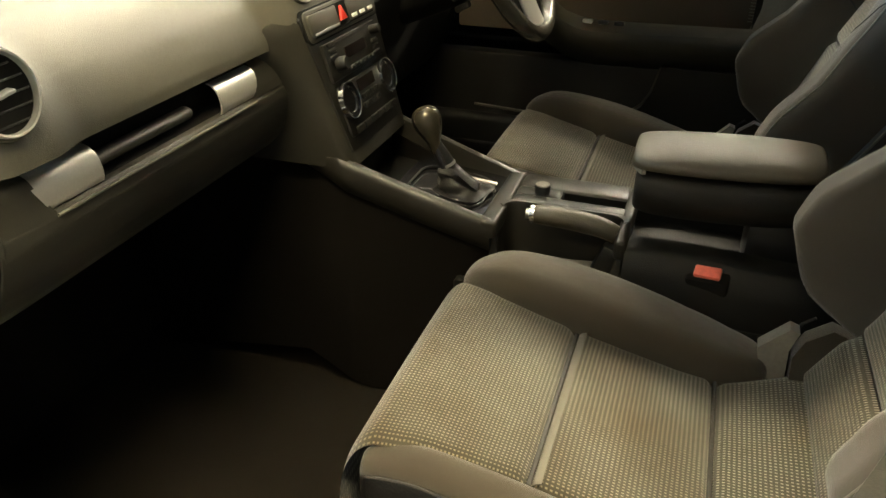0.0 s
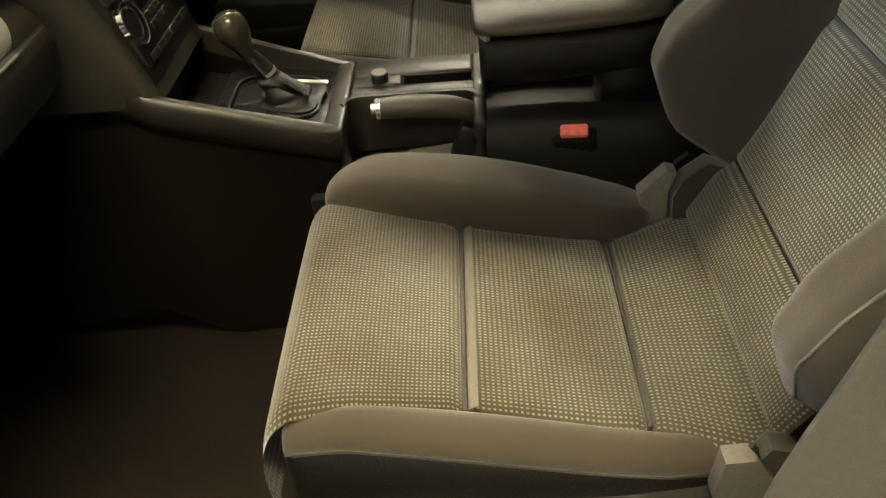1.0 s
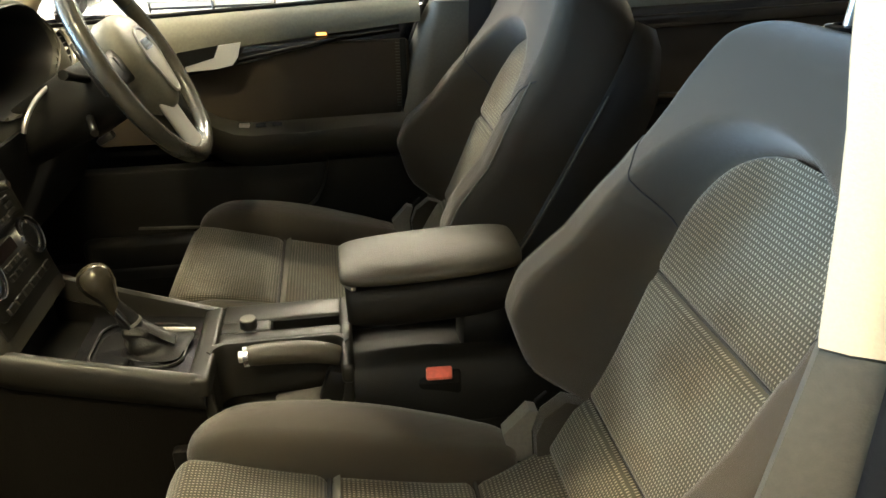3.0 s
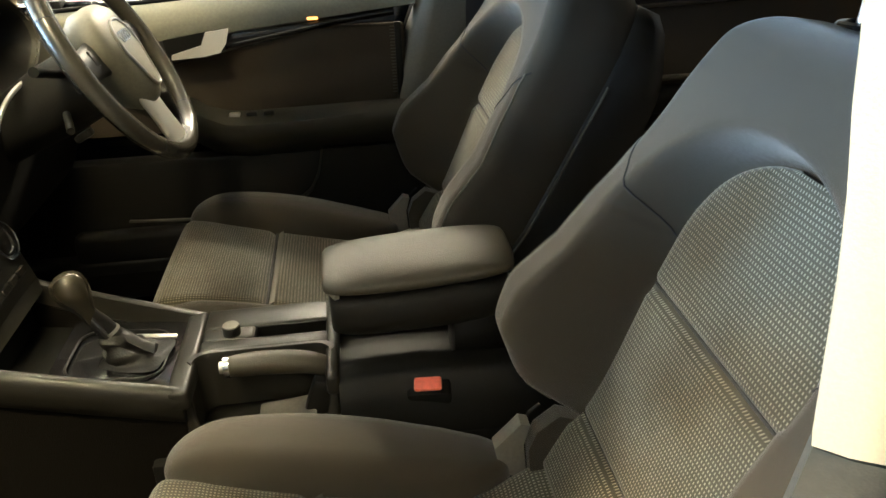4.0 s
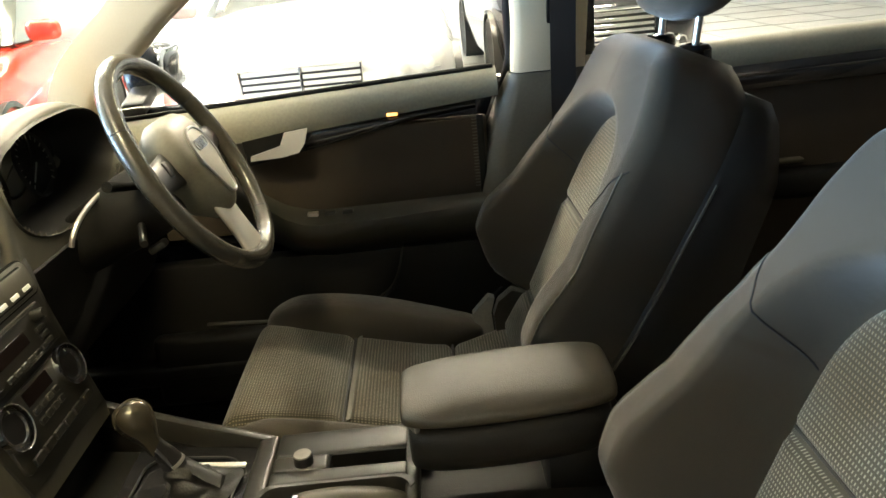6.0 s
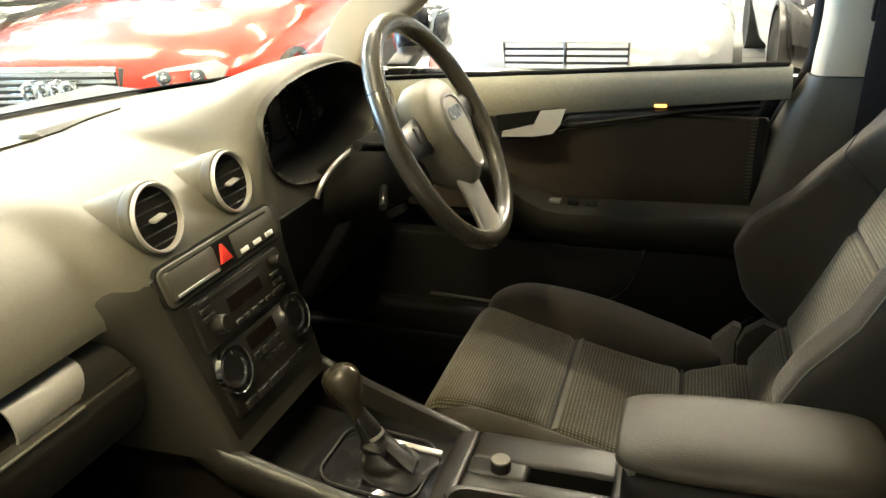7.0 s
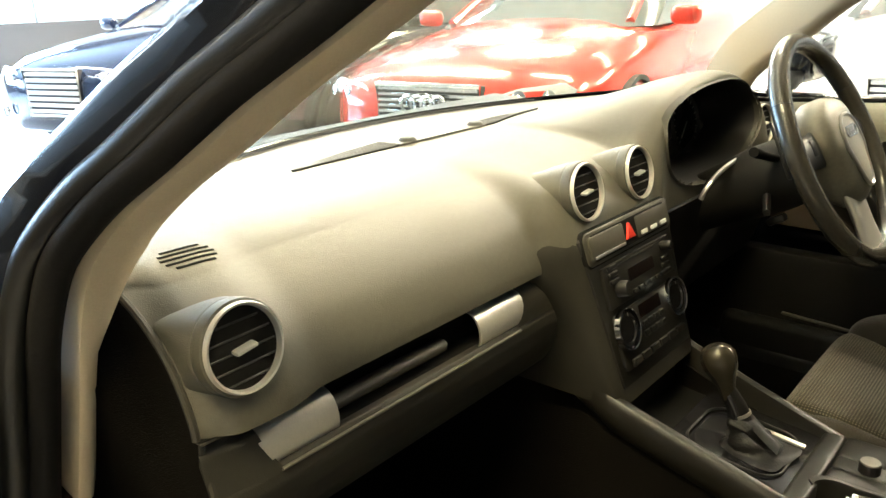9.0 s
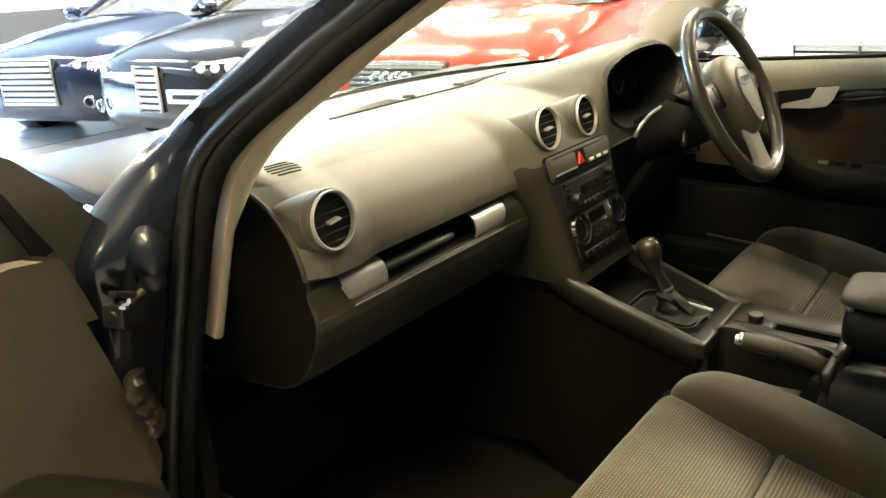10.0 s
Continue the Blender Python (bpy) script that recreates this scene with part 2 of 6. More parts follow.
def tube(pts, radius, seg=10, closed=False, flat=1.0):
    pts = [Vector(p) for p in pts]
    n = len(pts)
    rings, up = [], None
    for i, p in enumerate(pts):
        a, b = (pts[i - 1], pts[(i + 1) % n]) if closed else (pts[max(i - 1, 0)], pts[min(i + 1, n - 1)])
        t = (b - a).normalized()
        if up is None:
            up = t.orthogonal().normalized() if abs(t.z) > 0.95 else (Vector((0, 0, 1)) - t * t.z).normalized()
        up = (up - t * up.dot(t)).normalized()
        side = t.cross(up)
        r = radius[i] if isinstance(radius, (list, tuple)) else radius
        rings.append([p + r * (math.cos(2 * math.pi * k / seg) * side + flat * math.sin(2 * math.pi * k / seg) * up) for k in range(seg)])
    if closed:
        rings.append(rings[0])
    bm = loft(rings, True, not closed)
    if closed:
        bmesh.ops.remove_doubles(bm, verts=bm.verts, dist=1e-6)
    return bm


def smooth_path(pts, n=8):
    """Catmull-Rom through pts."""
    pts = [Vector(p) for p in pts]
    out = []
    for i in range(len(pts) - 1):
        p0, p1, p2, p3 = pts[max(i - 1, 0)], pts[i], pts[i + 1], pts[min(i + 2, len(pts) - 1)]
        for k in range(n):
            t = k / n
            out.append(0.5 * (2 * p1 + (p2 - p0) * t + (2 * p0 - 5 * p1 + 4 * p2 - p3) * t * t + (3 * p1 - p0 - 3 * p2 + p3) * t ** 3))
    out.append(pts[-1])
    return out


def spline(x, rows):
    """Smooth curve through rows of (x, value), with no wiggle between them."""
    n = len(rows)
    if x <= rows[0][0]:
        return rows[0][1]
    if x >= rows[-1][0]:
        return rows[-1][1]
    i = max(k for k in range(n - 1) if rows[k][0] <= x)

    def slope(k):
        if k == 0 or k == n - 1:
            return 0.0
        a = (rows[k][1] - rows[k - 1][1]) / (rows[k][0] - rows[k - 1][0])
        b = (rows[k + 1][1] - rows[k][1]) / (rows[k + 1][0] - rows[k][0])
        return 0.0 if a * b <= 0 else 2 * a * b / (a + b)
    (x0, y0), (x1, y1) = rows[i], rows[i + 1]
    h = x1 - x0
    t = (x - x0) / h
    return y0 * (2 * t ** 3 - 3 * t * t + 1) + y1 * (3 * t * t - 2 * t ** 3) + h * (slope(i) * (t ** 3 - 2 * t * t + t) + slope(i + 1) * (t ** 3 - t * t))


def lerp(x, rows):
    return float(np.interp(x, [r[0] for r in rows], [r[1] for r in rows]))


def slab(outline, depth, m=Matrix(), bevel=0.002, seg=2):
    """Polygon in xy, thickened down in z, edges rounded."""
    bm = bmesh.new()
    f = bm.faces.new([bm.verts.new((x, y, 0)) for x, y in outline])
    r = bmesh.ops.extrude_face_region(bm, geom=[f])
    for v in r["geom"]:
        if isinstance(v, bmesh.types.BMVert):
            v.co.z -= depth
    if bevel:
        rim = [e for e in bm.edges if all(abs(v.co.z) < 1e-6 for v in e.verts)]
        bmesh.ops.bevel(bm, geom=rim, offset=bevel, segments=seg, profile=0.5, affect="EDGES")
    bm.transform(m)
    return bm


def round_rect(w, h, r, n=5, cx=0.0, cy=0.0):
    pts = []
    for sx, sy, a0 in ((1, 1, 0), (-1, 1, 90), (-1, -1, 180), (1, -1, 270)):
        for k in range(n + 1):
            a = radians(a0 + 90 * k / n)
            pts.append((cx + sx * (w / 2 - r) + r * math.cos(a), cy + sy * (h / 2 - r) + r * math.sin(a)))
    return pts


def sheet(f, nu, nv, thick=0.0, uv=None):
    """Surface of points f(u, v), u and v from 0 to 1, thickened if asked."""
    rings = [[f(i / nu, j / nv) for j in range(nv + 1)] for i in range(nu + 1)]
    bm = loft(rings, False, False, (lambda a, b: uv(a / nu, b / nv)) if uv else None)
    if thick:
        bmesh.ops.recalc_face_normals(bm, faces=bm.faces)
        bmesh.ops.solidify(bm, geom=bm.faces[:], thickness=thick)
    return bm


def frame_at(p, xdir, ydir):
    """Matrix with its x and y axes along the given ways and z across them."""
    x = Vector(xdir).normalized()
    z = x.cross(Vector(ydir)).normalized()
    y = z.cross(x)
    m = Matrix((x, y, z)).transposed().to_4x4()
    m.translation = Vector(p)
    return m


# ---- showroom ----
M_GREYWALL = shade("grey_wall_paint", (0.16, 0.15, 0.14), 0.8, bump=0.1, var=0.05, vscale=0.8)


def make_room():
    part("floor", box(26, 26, 0.2, pose(2, 3, -0.1), 0), M_FLOOR)
    tagged(bpy.data.objects["floor"], "glossy pale grey tiled showroom floor", "floor", kind="structure")
    tiles = tagged(new("floor_joints"), "thin grey joints between the floor tiles", "floor joint", kind="structure")
    for k in range(-9, 18):
        part("joint", box(0.004, 24, 0.003, pose(k * 0.9, 3, 0.001), 0), M_DASHLOW, tiles)
        part("joint", box(24, 0.004, 0.003, pose(2, k * 0.9, 0.0006), 0), M_DASHLOW, tiles)
    for n, m, s in (("wall_west", pose(-10.8, 3, 2.2), (0.2, 26, 4.4)), ("wall_east", pose(15, 3, 2.2), (0.2, 26, 4.4)), ("wall_south", pose(2, -10, 2.2), (25.8, 0.2, 4.4))):
        tagged(part(n, box(*s, m, 0), M_WALL if n == "wall_east" else M_GREYWALL), "plain painted showroom wall", "wall", kind="structure")
    # north wall with a wide daylight opening
    w = thing("wall_north", "grey wall with a wide band of daylight windows", "wall", kind="structure")
    for sx, sz, x, z in ((25.8, 0.9, 2, 0.45), (25.8, 0.8, 2, 4.0), (3.0, 2.7, -9.4, 2.25), (3.0, 2.7, 13.4, 2.25)):
        part("wall_panel", box(sx, 0.2, sz, pose(x, 16, z), 0), M_GREYWALL, w)
    win = thing("window_1", "wide band of white-framed showroom windows", "window", kind="structure")
    for k in range(7):
        part("window_frame", box(0.08, 0.1, 2.7, pose(-7.9 + k * 3.3, 16, 2.25), 0.005), M_WHITE, win)
        if k < 6:
            g = part("pane", box(3.2, 0.01, 2.68, pose(-6.25 + k * 3.3, 16.02, 2.25), 0), M_CLEAR, win)
            g.visible_shadow = False
    back = part("backdrop", box(40, 0.1, 12, pose(2, 24, 5), 0), glow("pale_daylight", (0.75, 0.88, 1.0), 1.5))
    tagged(back, "plain pale daylight beyond the windows", "backdrop", kind="structure")
    tagged(part("ceiling", box(26, 26, 0.2, pose(2, 3, 4.5), 0), M_CEIL), "grey suspended showroom ceiling", "ceiling", kind="structure")


def make_strip(x, y, col, strength):
    t = thing("strip_light", "long white fluorescent ceiling strip light", "ceiling light", "showroom strip lights")
    part("housing", box(0.34, 2.4, 0.08, pose(0, 0, 0), 0.01), M_WALL, t)
    part("diffuser", box(0.28, 2.3, 0.03, pose(0, 0, -0.055), 0.008), glow("lit_diffuser", col, strength), t)
    t.matrix_basis = pose(x, y, 4.36)
    return t


make_room()
WARM, COOL, AMBER = (1.0, 0.88, 0.64), (0.86, 0.93, 1.0), (1.0, 0.83, 0.50)
for sx in (-1.8, 1.2, 4.2, 7.2, 10.2):
    for sy in (3.2, 6.4, 9.6):
        if sy < 4 and sx < 4:
            continue
        warm = sy < 8
        make_strip(sx, sy, WARM if warm else COOL, (STRIP_WARM if warm else STRIP_COOL) * {-1.8: 0.3, 1.2: 0.4, 4.2: 2.4, 7.2: 1.1, 10.2: 0.8}[sx] * (0.45 if sy < 4 else 1.7 if sy < 8 else 1.0))
for sx in (5.2, 8.2):
    make_strip(sx, -0.6, WARM, STRIP_FAR)
for sx, k in ((-1.75, 1.0), (-4.1, 0.2), (-8.0, 0.10)):
    make_strip(sx, 0.9, AMBER, STRIP_SIDE * k)


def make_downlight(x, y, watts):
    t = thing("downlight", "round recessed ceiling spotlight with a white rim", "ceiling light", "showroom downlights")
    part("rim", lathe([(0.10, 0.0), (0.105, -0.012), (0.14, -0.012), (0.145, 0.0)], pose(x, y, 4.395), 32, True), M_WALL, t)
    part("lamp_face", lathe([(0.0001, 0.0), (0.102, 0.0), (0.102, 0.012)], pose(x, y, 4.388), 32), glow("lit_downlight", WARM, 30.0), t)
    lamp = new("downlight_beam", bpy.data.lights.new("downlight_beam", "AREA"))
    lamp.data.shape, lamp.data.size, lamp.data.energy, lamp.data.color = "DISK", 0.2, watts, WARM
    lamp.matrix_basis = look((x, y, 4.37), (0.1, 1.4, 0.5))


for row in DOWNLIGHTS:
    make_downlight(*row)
day = new("window_daylight", bpy.data.lights.new("window_daylight", "AREA"))
day.data.shape, day.data.size, day.data.size_y = "RECTANGLE", 13.0, 2.6
day.data.energy, day.data.color = DAYLIGHT, (0.45, 0.70, 1.0)
day.matrix_basis = look((-1.5, 15.8, 2.3), (-1.5, 0, 1.6))


# ---- the car's own shell ----
def screen_y(x):
    return 1.84 - 0.52 * x * x


PILLAR = ((0.702, 1.500, 0.744), (0.697, 1.466, 0.85), (0.695, 1.436, 0.93), (0.688, 1.408, 0.99), (0.675, 1.352, 1.04), (0.655, 1.295, 1.08), (0.632, 1.245, 1.12), (0.608, 1.185, 1.16), (0.575, 1.06, 1.24), (0.54, 0.90, 1.335))


def make_shell():
    # windscreen and its black band
    def scr(u, v):
        x = (u - 0.5) * 2 * lerp(v, ((0, 0.70), (1, 0.56)))
        y = screen_y(x) + 0.03 - v * 0.66 - 0.05 * v * v
        return (x, y, 0.955 + v * 0.43 - 0.06 * v * x * x)
    g = part("windscreen", sheet(scr, 24, 12, 0.004), M_GLASS)
    g.visible_shadow = False
    tagged(g, "clear laminated windscreen above the dashboard", "windscreen", kind="structure")

    def frit(u, v):
        p = Vector(scr(u, v * 0.03))
        return p + Vector((0, -0.004, -0.004))
    tagged(part("windscreen_band", sheet(frit, 24, 2, 0.003), M_GLOSSBLACK), "black band along the windscreen foot", "trim", kind="structure")
    # cowl and bonnet
    def hood(u, v):
        x = (u - 0.5) * 1.44 * (1 - 0.05 * v)
        return (x, 1.98 - 0.3 * x * x + v * (0.98 - 0.25 * abs(x)), 0.912 - 0.20 * v ** 1.15 - 0.08 * abs(x / 0.75) ** 3 - 0.14 * max(0, v - 0.85) * 3)
    tagged(part("bonnet", sheet(hood, 30, 20, 0.02), M_OWN), "dark blue glossy bonnet ahead of the windscreen", "bonnet", kind="structure")
    tagged(part("scuttle", box(1.36, 0.30, 0.03, pose(0, 1.92, 0.90, 4), 0.01), M_BLACK), "black plastic scuttle under the windscreen", "trim", kind="structure")
    for side in (-1, 1):
        wing = part("wing", loft([[(side * (0.70 + 0.14 * math.sin(a) + 0.03 * t), 1.53 + 1.3 * t, 0.885 - 0.20 * t ** 1.2 - 0.50 * (1 - math.cos(a))) for a in [k * math.pi / 2 / 12 for k in range(13)]] for t in [i / 12 for i in range(13)]], False, False), M_OWN)
        tagged(wing, "dark blue glossy front wing of the car", "wing", kind="structure")
        # pillar: cream trim inside, painted outside, rubber seal between
        pil = thing("windscreen_pillar", "windscreen pillar with cream inner trim, black seal and dark paint", "pillar", kind="structure")
        line = smooth_path([Vector((side * x, y, z)) for x, y, z in PILLAR], 5)
        trim = []
        for p in line:
            low = 1 - min(1, max(0, (p.z - 0.90) / 0.09))
            w = 0.042 - 0.028 * low
            fwd = Vector((0, 0.60, 0.80)).lerp(Vector((0, 1, 0.15)), low).normalized()
            i = Vector((-side, 0, 0))
            trim.append([p, p + i * w * 0.5 - fwd * 0.004, p + i * w, p + i * (w + 0.012) + fwd * 0.02, p + i * (w + 0.008) + fwd * (0.05 if side < 0 else 0.09), p + fwd * (0.05 if side < 0 else 0.09)])
        part("cream_trim", loft(trim), M_CREAM, pil, "cream moulded pillar trim", 60)
        low_end = [Vector((side * 0.735, y, z)) for y, z in ((1.60, 0.36), (1.60, 0.45), (1.555, 0.60))]
        track = low_end + [p + Vector((side * 0.012, 0.026, 0.002)).lerp(Vector((side * 0.022, 0.016, 0.004)), 1 - min(1, max(0, (p.z - 0.90) / 0.12))) for p in line[::3]]
        part("door_seal", tube(smooth_path(track, 3), 0.0135, 10), M_RUBBER, pil, "soft black door seal")
        track2 = [p + Vector((side * 0.010, 0.026, 0.002)).lerp(Vector((side * 0.021, 0.008, 0.004)), 1 - min(1, max(0, (p.z - 0.90) / 0.12))) for p in track]
        part("seal_lip", tube(smooth_path(track2, 3), 0.012, 10), M_BLACK, pil)
        rings = []
        for p in smooth_path(track2, 3):
            low = 1 - min(1, max(0, (p.z - 0.90) / 0.12))
            fwd = Vector((0, 0.42, 0.9)).lerp(Vector((0, 1, 0.1)), low).normalized()
            o = Vector((side, 0, 0))
            q = p + fwd * 0.006
            wide = 0.052 + 0.055 * low
            lo = [q, q + o * wide * 0.5 - fwd * 0.004, q + o * wide + fwd * 0.002, q + o * (wide + 0.012) + fwd * 0.02, q + o * (wide - 0.005) + fwd * 0.085, q - o * 0.02 + fwd * 0.085]
            f2, u2 = Vector((0, 1, 0)), Vector((0, 0, 1))
            hi = [q, q + o * 0.010 + f2 * 0.020, q + o * 0.020 + f2 * 0.048, q + o * 0.012 + f2 * 0.062 + u2 * 0.006, q - o * 0.02 + f2 * 0.055 + u2 * 0.016, q - o * 0.035 + f2 * 0.012 + u2 * 0.012]
            rings.append([b.lerp(a, low) for a, b in zip(lo, hi)])
        part("painted_pillar", loft(rings), M_OWN, pil, "dark painted door frame", 50)
        # sill
        sill = thing("door_sill", "dark door sill with a black rubber seal", "sill", kind="structure")
        part("sill_panel", box(0.12, 3.4, 0.16, pose(side * 0.76, 0.6, 0.31), 0.02, 3), M_OWN, sill)
        part("sill_trim", box(0.09, 1.5, 0.05, pose(side * 0.70, 1.12, 0.395), 0.012, 3), M_BLACK, sill)
    # roof and headliner
    def roof(u, v):
        x = (u - 0.5) * 1.16
        return (x, 0.86 + (0.30 - 0.6 * x * x) * (1 - v) ** 3 - v * 2.2, 1.425 - 0.10 * (x / 0.58) ** 4 - 0.06 * (2 * v - 1) ** 4)
    tagged(part("roof", sheet(roof, 20, 24, 0.02), M_OWN), "dark blue painted car roof", "roof", kind="structure")
    tagged(part("headliner", sheet(lambda u, v: Vector(roof(u, v)) - Vector((0, 0, 0.035)), 20, 24, 0.008), M_LINER), "cream cloth headliner under the roof", "ceiling", kind="structure")
    # floor pan, bulkhead, rear
    tagged(part("floor_pan", box(1.44, 3.0, 0.04, pose(0, 0.45, 0.23), 0.005), M_CARPET), "dark carpeted car floor", "floor", kind="structure")
    tagged(part("footwell_front", box(1.44, 0.04, 0.75, pose(0, 1.86, 0.52, -25), 0.005), M_CARPET), "dark carpeted footwell bulkhead", "bulkhead", kind="structure")
    for side in (-1, 1):
        tagged(part("footwell_side", box(0.03, 0.55, 0.55, pose(side * 0.70, 1.85, 0.52), 0.01), M_CARPET), "dark carpeted footwell side", "wall", kind="structure")
        tagged(part("rear_quarter", box(0.05, 0.9, 0.62, pose(side * 0.74, -0.95, 0.66), 0.02), M_BLACK), "dark rear side panel inside the car", "wall", kind="structure")
    tagged(part("tailgate", box(1.4, 0.06, 1.1, pose(0, -1.38, 0.8, -12), 0.02), M_BLACK), "dark tailgate closing the car behind", "wall", kind="structure")


M_PILLARLOW = shade("grey_pillar_plastic", (0.075, 0.071, 0.056), 0.5, bump=0.2, bscale=700)
make_shell()


def make_b_pillar(side):
    t = thing("centre_pillar", "centre pillar with cream upper and dark lower trim", "pillar", kind="structure")
    up, low = [], []
    for k in range(13):
        z = 0.966 + k / 12 * 0.39
        sh = lerp(z, ((0.96, 0.0), (1.10, 0.025), (1.36, 0.10)))
        f = lerp(z, ((0.96, 0.0), (1.05, -0.006), (1.10, -0.004), (1.36, -0.03)))
        x, y1 = side * (0.684 - sh), 0.485 - 0.03 * (z - 0.96)
        o = Vector((side, 0, 0))
        wide = min(0.03, 0.3 * (z - 0.966))
        c = Vector((x, 0.622 + f, z))
        if side < 0:
            up.append([c + o * a + Vector((0, b, 0)) for a, b in ((0.038, -0.028), (0.037, -0.015), (0.030, -0.002), (0.021, 0.008), (0.013, 0.003), (0.005, -0.012), (0.002, -0.07), (0.004, y1 - c.y), (0.05, y1 - c.y))])
            continue
        up.append([c + o * (0.046 + wide), c + o * (0.040 + wide) + Vector((0, 0.004, 0)), c + o * 0.02 + Vector((0, 0.005, 0)), c + o * 0.004, c - o * 0.004 + Vector((0, -0.012, 0)), Vector((c.x - side * 0.002, 0.55, z)), Vector((c.x + side * 0.004, y1, z)), Vector((c.x + side * 0.05, y1, z))])
    part("upper_trim", loft(up), M_CREAM, t, "cream upper pillar trim", 50)
    for k in range(13):
        z = 0.36 + k / 12 * 0.604
        yi = lerp(z, ((0.36, 0.72), (0.68, 0.690), (0.73, 0.674), (0.88, 0.640), (0.965, 0.622)))
        yo = lerp(z, ((0.36, 0.75), (0.70, 0.725), (0.856, 0.683), (0.933, 0.650), (0.965, 0.630)))
        y1 = lerp(z, ((0.36, 0.40), (0.965, 0.48)))
        x = side * 0.682
        if side < 0:
            yi = lerp(z, ((0.36, 0.72), (0.68, 0.684), (0.74, 0.671), (0.87, 0.645), (0.965, 0.628)))
            yo = lerp(z, ((0.36, 0.62), (0.75, 0.600), (0.88, 0.607), (0.965, 0.604)))
            low.append([(x - a, b, z) for a, b in ((0.044, yo - 0.018), (0.040, yo - 0.002), (0.031, 0.45 * yo + 0.55 * yi), (0.021, yi), (0.013, yi - 0.004), (0.002, yi - 0.020), (-0.002, y1), (0.05, y1))])
            continue
        low.append([(x + side * 0.052, yo - 0.01, z), (x + side * 0.046, yo, z), (x + side * 0.018, (yi + yo) / 2 + 0.004, z), (x + side * 0.014, (yi + yo) / 2, z), (x + side * 0.002, yi, z), (x - side * 0.004, yi - 0.015, z), (x - side * 0.004, y1, z), (x + side * 0.05, y1, z)])
    part("lower_trim", loft(low), M_PILLARLOW, t, "dark grey lower pillar trim", 50)
    if side < 0:
        for z, y in ((0.837, 0.652), (0.931, 0.628)):
            part("trim_clip", lathe([(0.0001, 0.0015), (0.0018, 0.0012), (0.0024, 0.0)], frame_at((-0.7135, y - 0.012, z), (0.7, 0.7, 0), (0, 0, 1)), 16), M_HINGE, t, "small pale trim clip")
    seal = []
    for k in range(27):
        z = 0.36 + k * 0.0375
        yo = lerp(z, ((0.36, 0.75), (0.70, 0.725), (0.856, 0.683), (0.933, 0.650), (0.975, 0.628), (1.10, 0.632), (1.36, 0.585)))
        sh = lerp(z, ((0.96, 0.0), (1.10, 0.025), (1.36, 0.10)))
        if side < 0:
            yo = lerp(z, ((0.36, 0.62), (0.75, 0.600), (0.88, 0.607), (0.965, 0.606), (1.10, 0.604), (1.36, 0.578)))
        seal.append(Vector((side * ((0.732 if side < 0 else 0.748) - sh), yo - 0.012, z)))
    part("door_seal", tube(seal, 0.0155, 10), M_RUBBER, t, "black rubber door seal")
    part("seal_lip", tube([p + Vector((side * 0.022, -0.012, 0)) for p in seal], 0.014, 10), M_RUBBER, t)
    skin = [[p + Vector((side * a, b, 0)) for a, b in ((0.03, -0.016), (0.05, -0.02), (0.068, -0.05), (0.07, -0.16), (0.03, -0.17))] for p in seal]
    part("painted_pillar", loft(skin), M_OWN, t, "dark blue painted pillar")
    # belt and its slider
    part("belt_slot", box(0.012, 0.05, 0.16, pose(side * 0.645, 0.535, 1.13, 0, -side * 17, 0), 0.005), M_GLOSSBLACK, t)
    b = thing("seat_belt", "black woven seat belt hanging at the pillar", "seat belt")
    pts = [(side * 0.618, 0.53, 1.25), (side * 0.650, 0.53, 1.10), (side * 0.672, 0.53, 0.95), (side * 0.69, 0.53, 0.7), (side * 0.69, 0.52, 0.42)]
    rings = []
    for p in smooth_path(pts, 6):
        rings.append([p + Vector((0, 0.024, 0)), p + Vector((-side * 0.002, 0.024, 0)), p + Vector((-side * 0.002, -0.024, 0)), p + Vector((0, -0.024, 0))])
    part("webbing", loft(rings), M_BELT, b)
    part("slider", box(0.03, 0.075, 0.06, pose(side * 0.625, 0.53, 1.22, 0, -side * 17, 0), 0.01, 3), M_BLACK, b, "black belt guide")


for s in (-1, 1):
    make_b_pillar(s)


# ---- front seats ----
M_PIPEDARK = shade("dark_seam_piping", (0.045, 0.043, 0.04), 0.8, bump=0.3, gscale=900)

def seat_back_frame(s, recline=0.0):
    """Point on the middle of the backrest, s metres up from its foot, with its front normal."""
    lean = radians(18 + 5 * s + recline)
    y, z = -0.31 * s - 0.045 * s * s, 0.945 * s
    a = radians(recline)
    return Vector((0, 0.598 + y * math.cos(a) - z * math.sin(a), 0.455 + y * math.sin(a) + z * math.cos(a))), Vector((0, math.cos(lean), math.sin(lean)))


def cushion_top(y):
    return lerp(y, ((0.56, 0.475), (0.63, 0.468), (0.70, 0.462), (0.76, 0.470), (0.82, 0.484), (0.895, 0.502), (0.96, 0.517), (1.02, 0.530), (1.055, 0.533), (1.075, 0.522), (1.088, 0.50), (1.094, 0.46), (1.09, 0.40)))


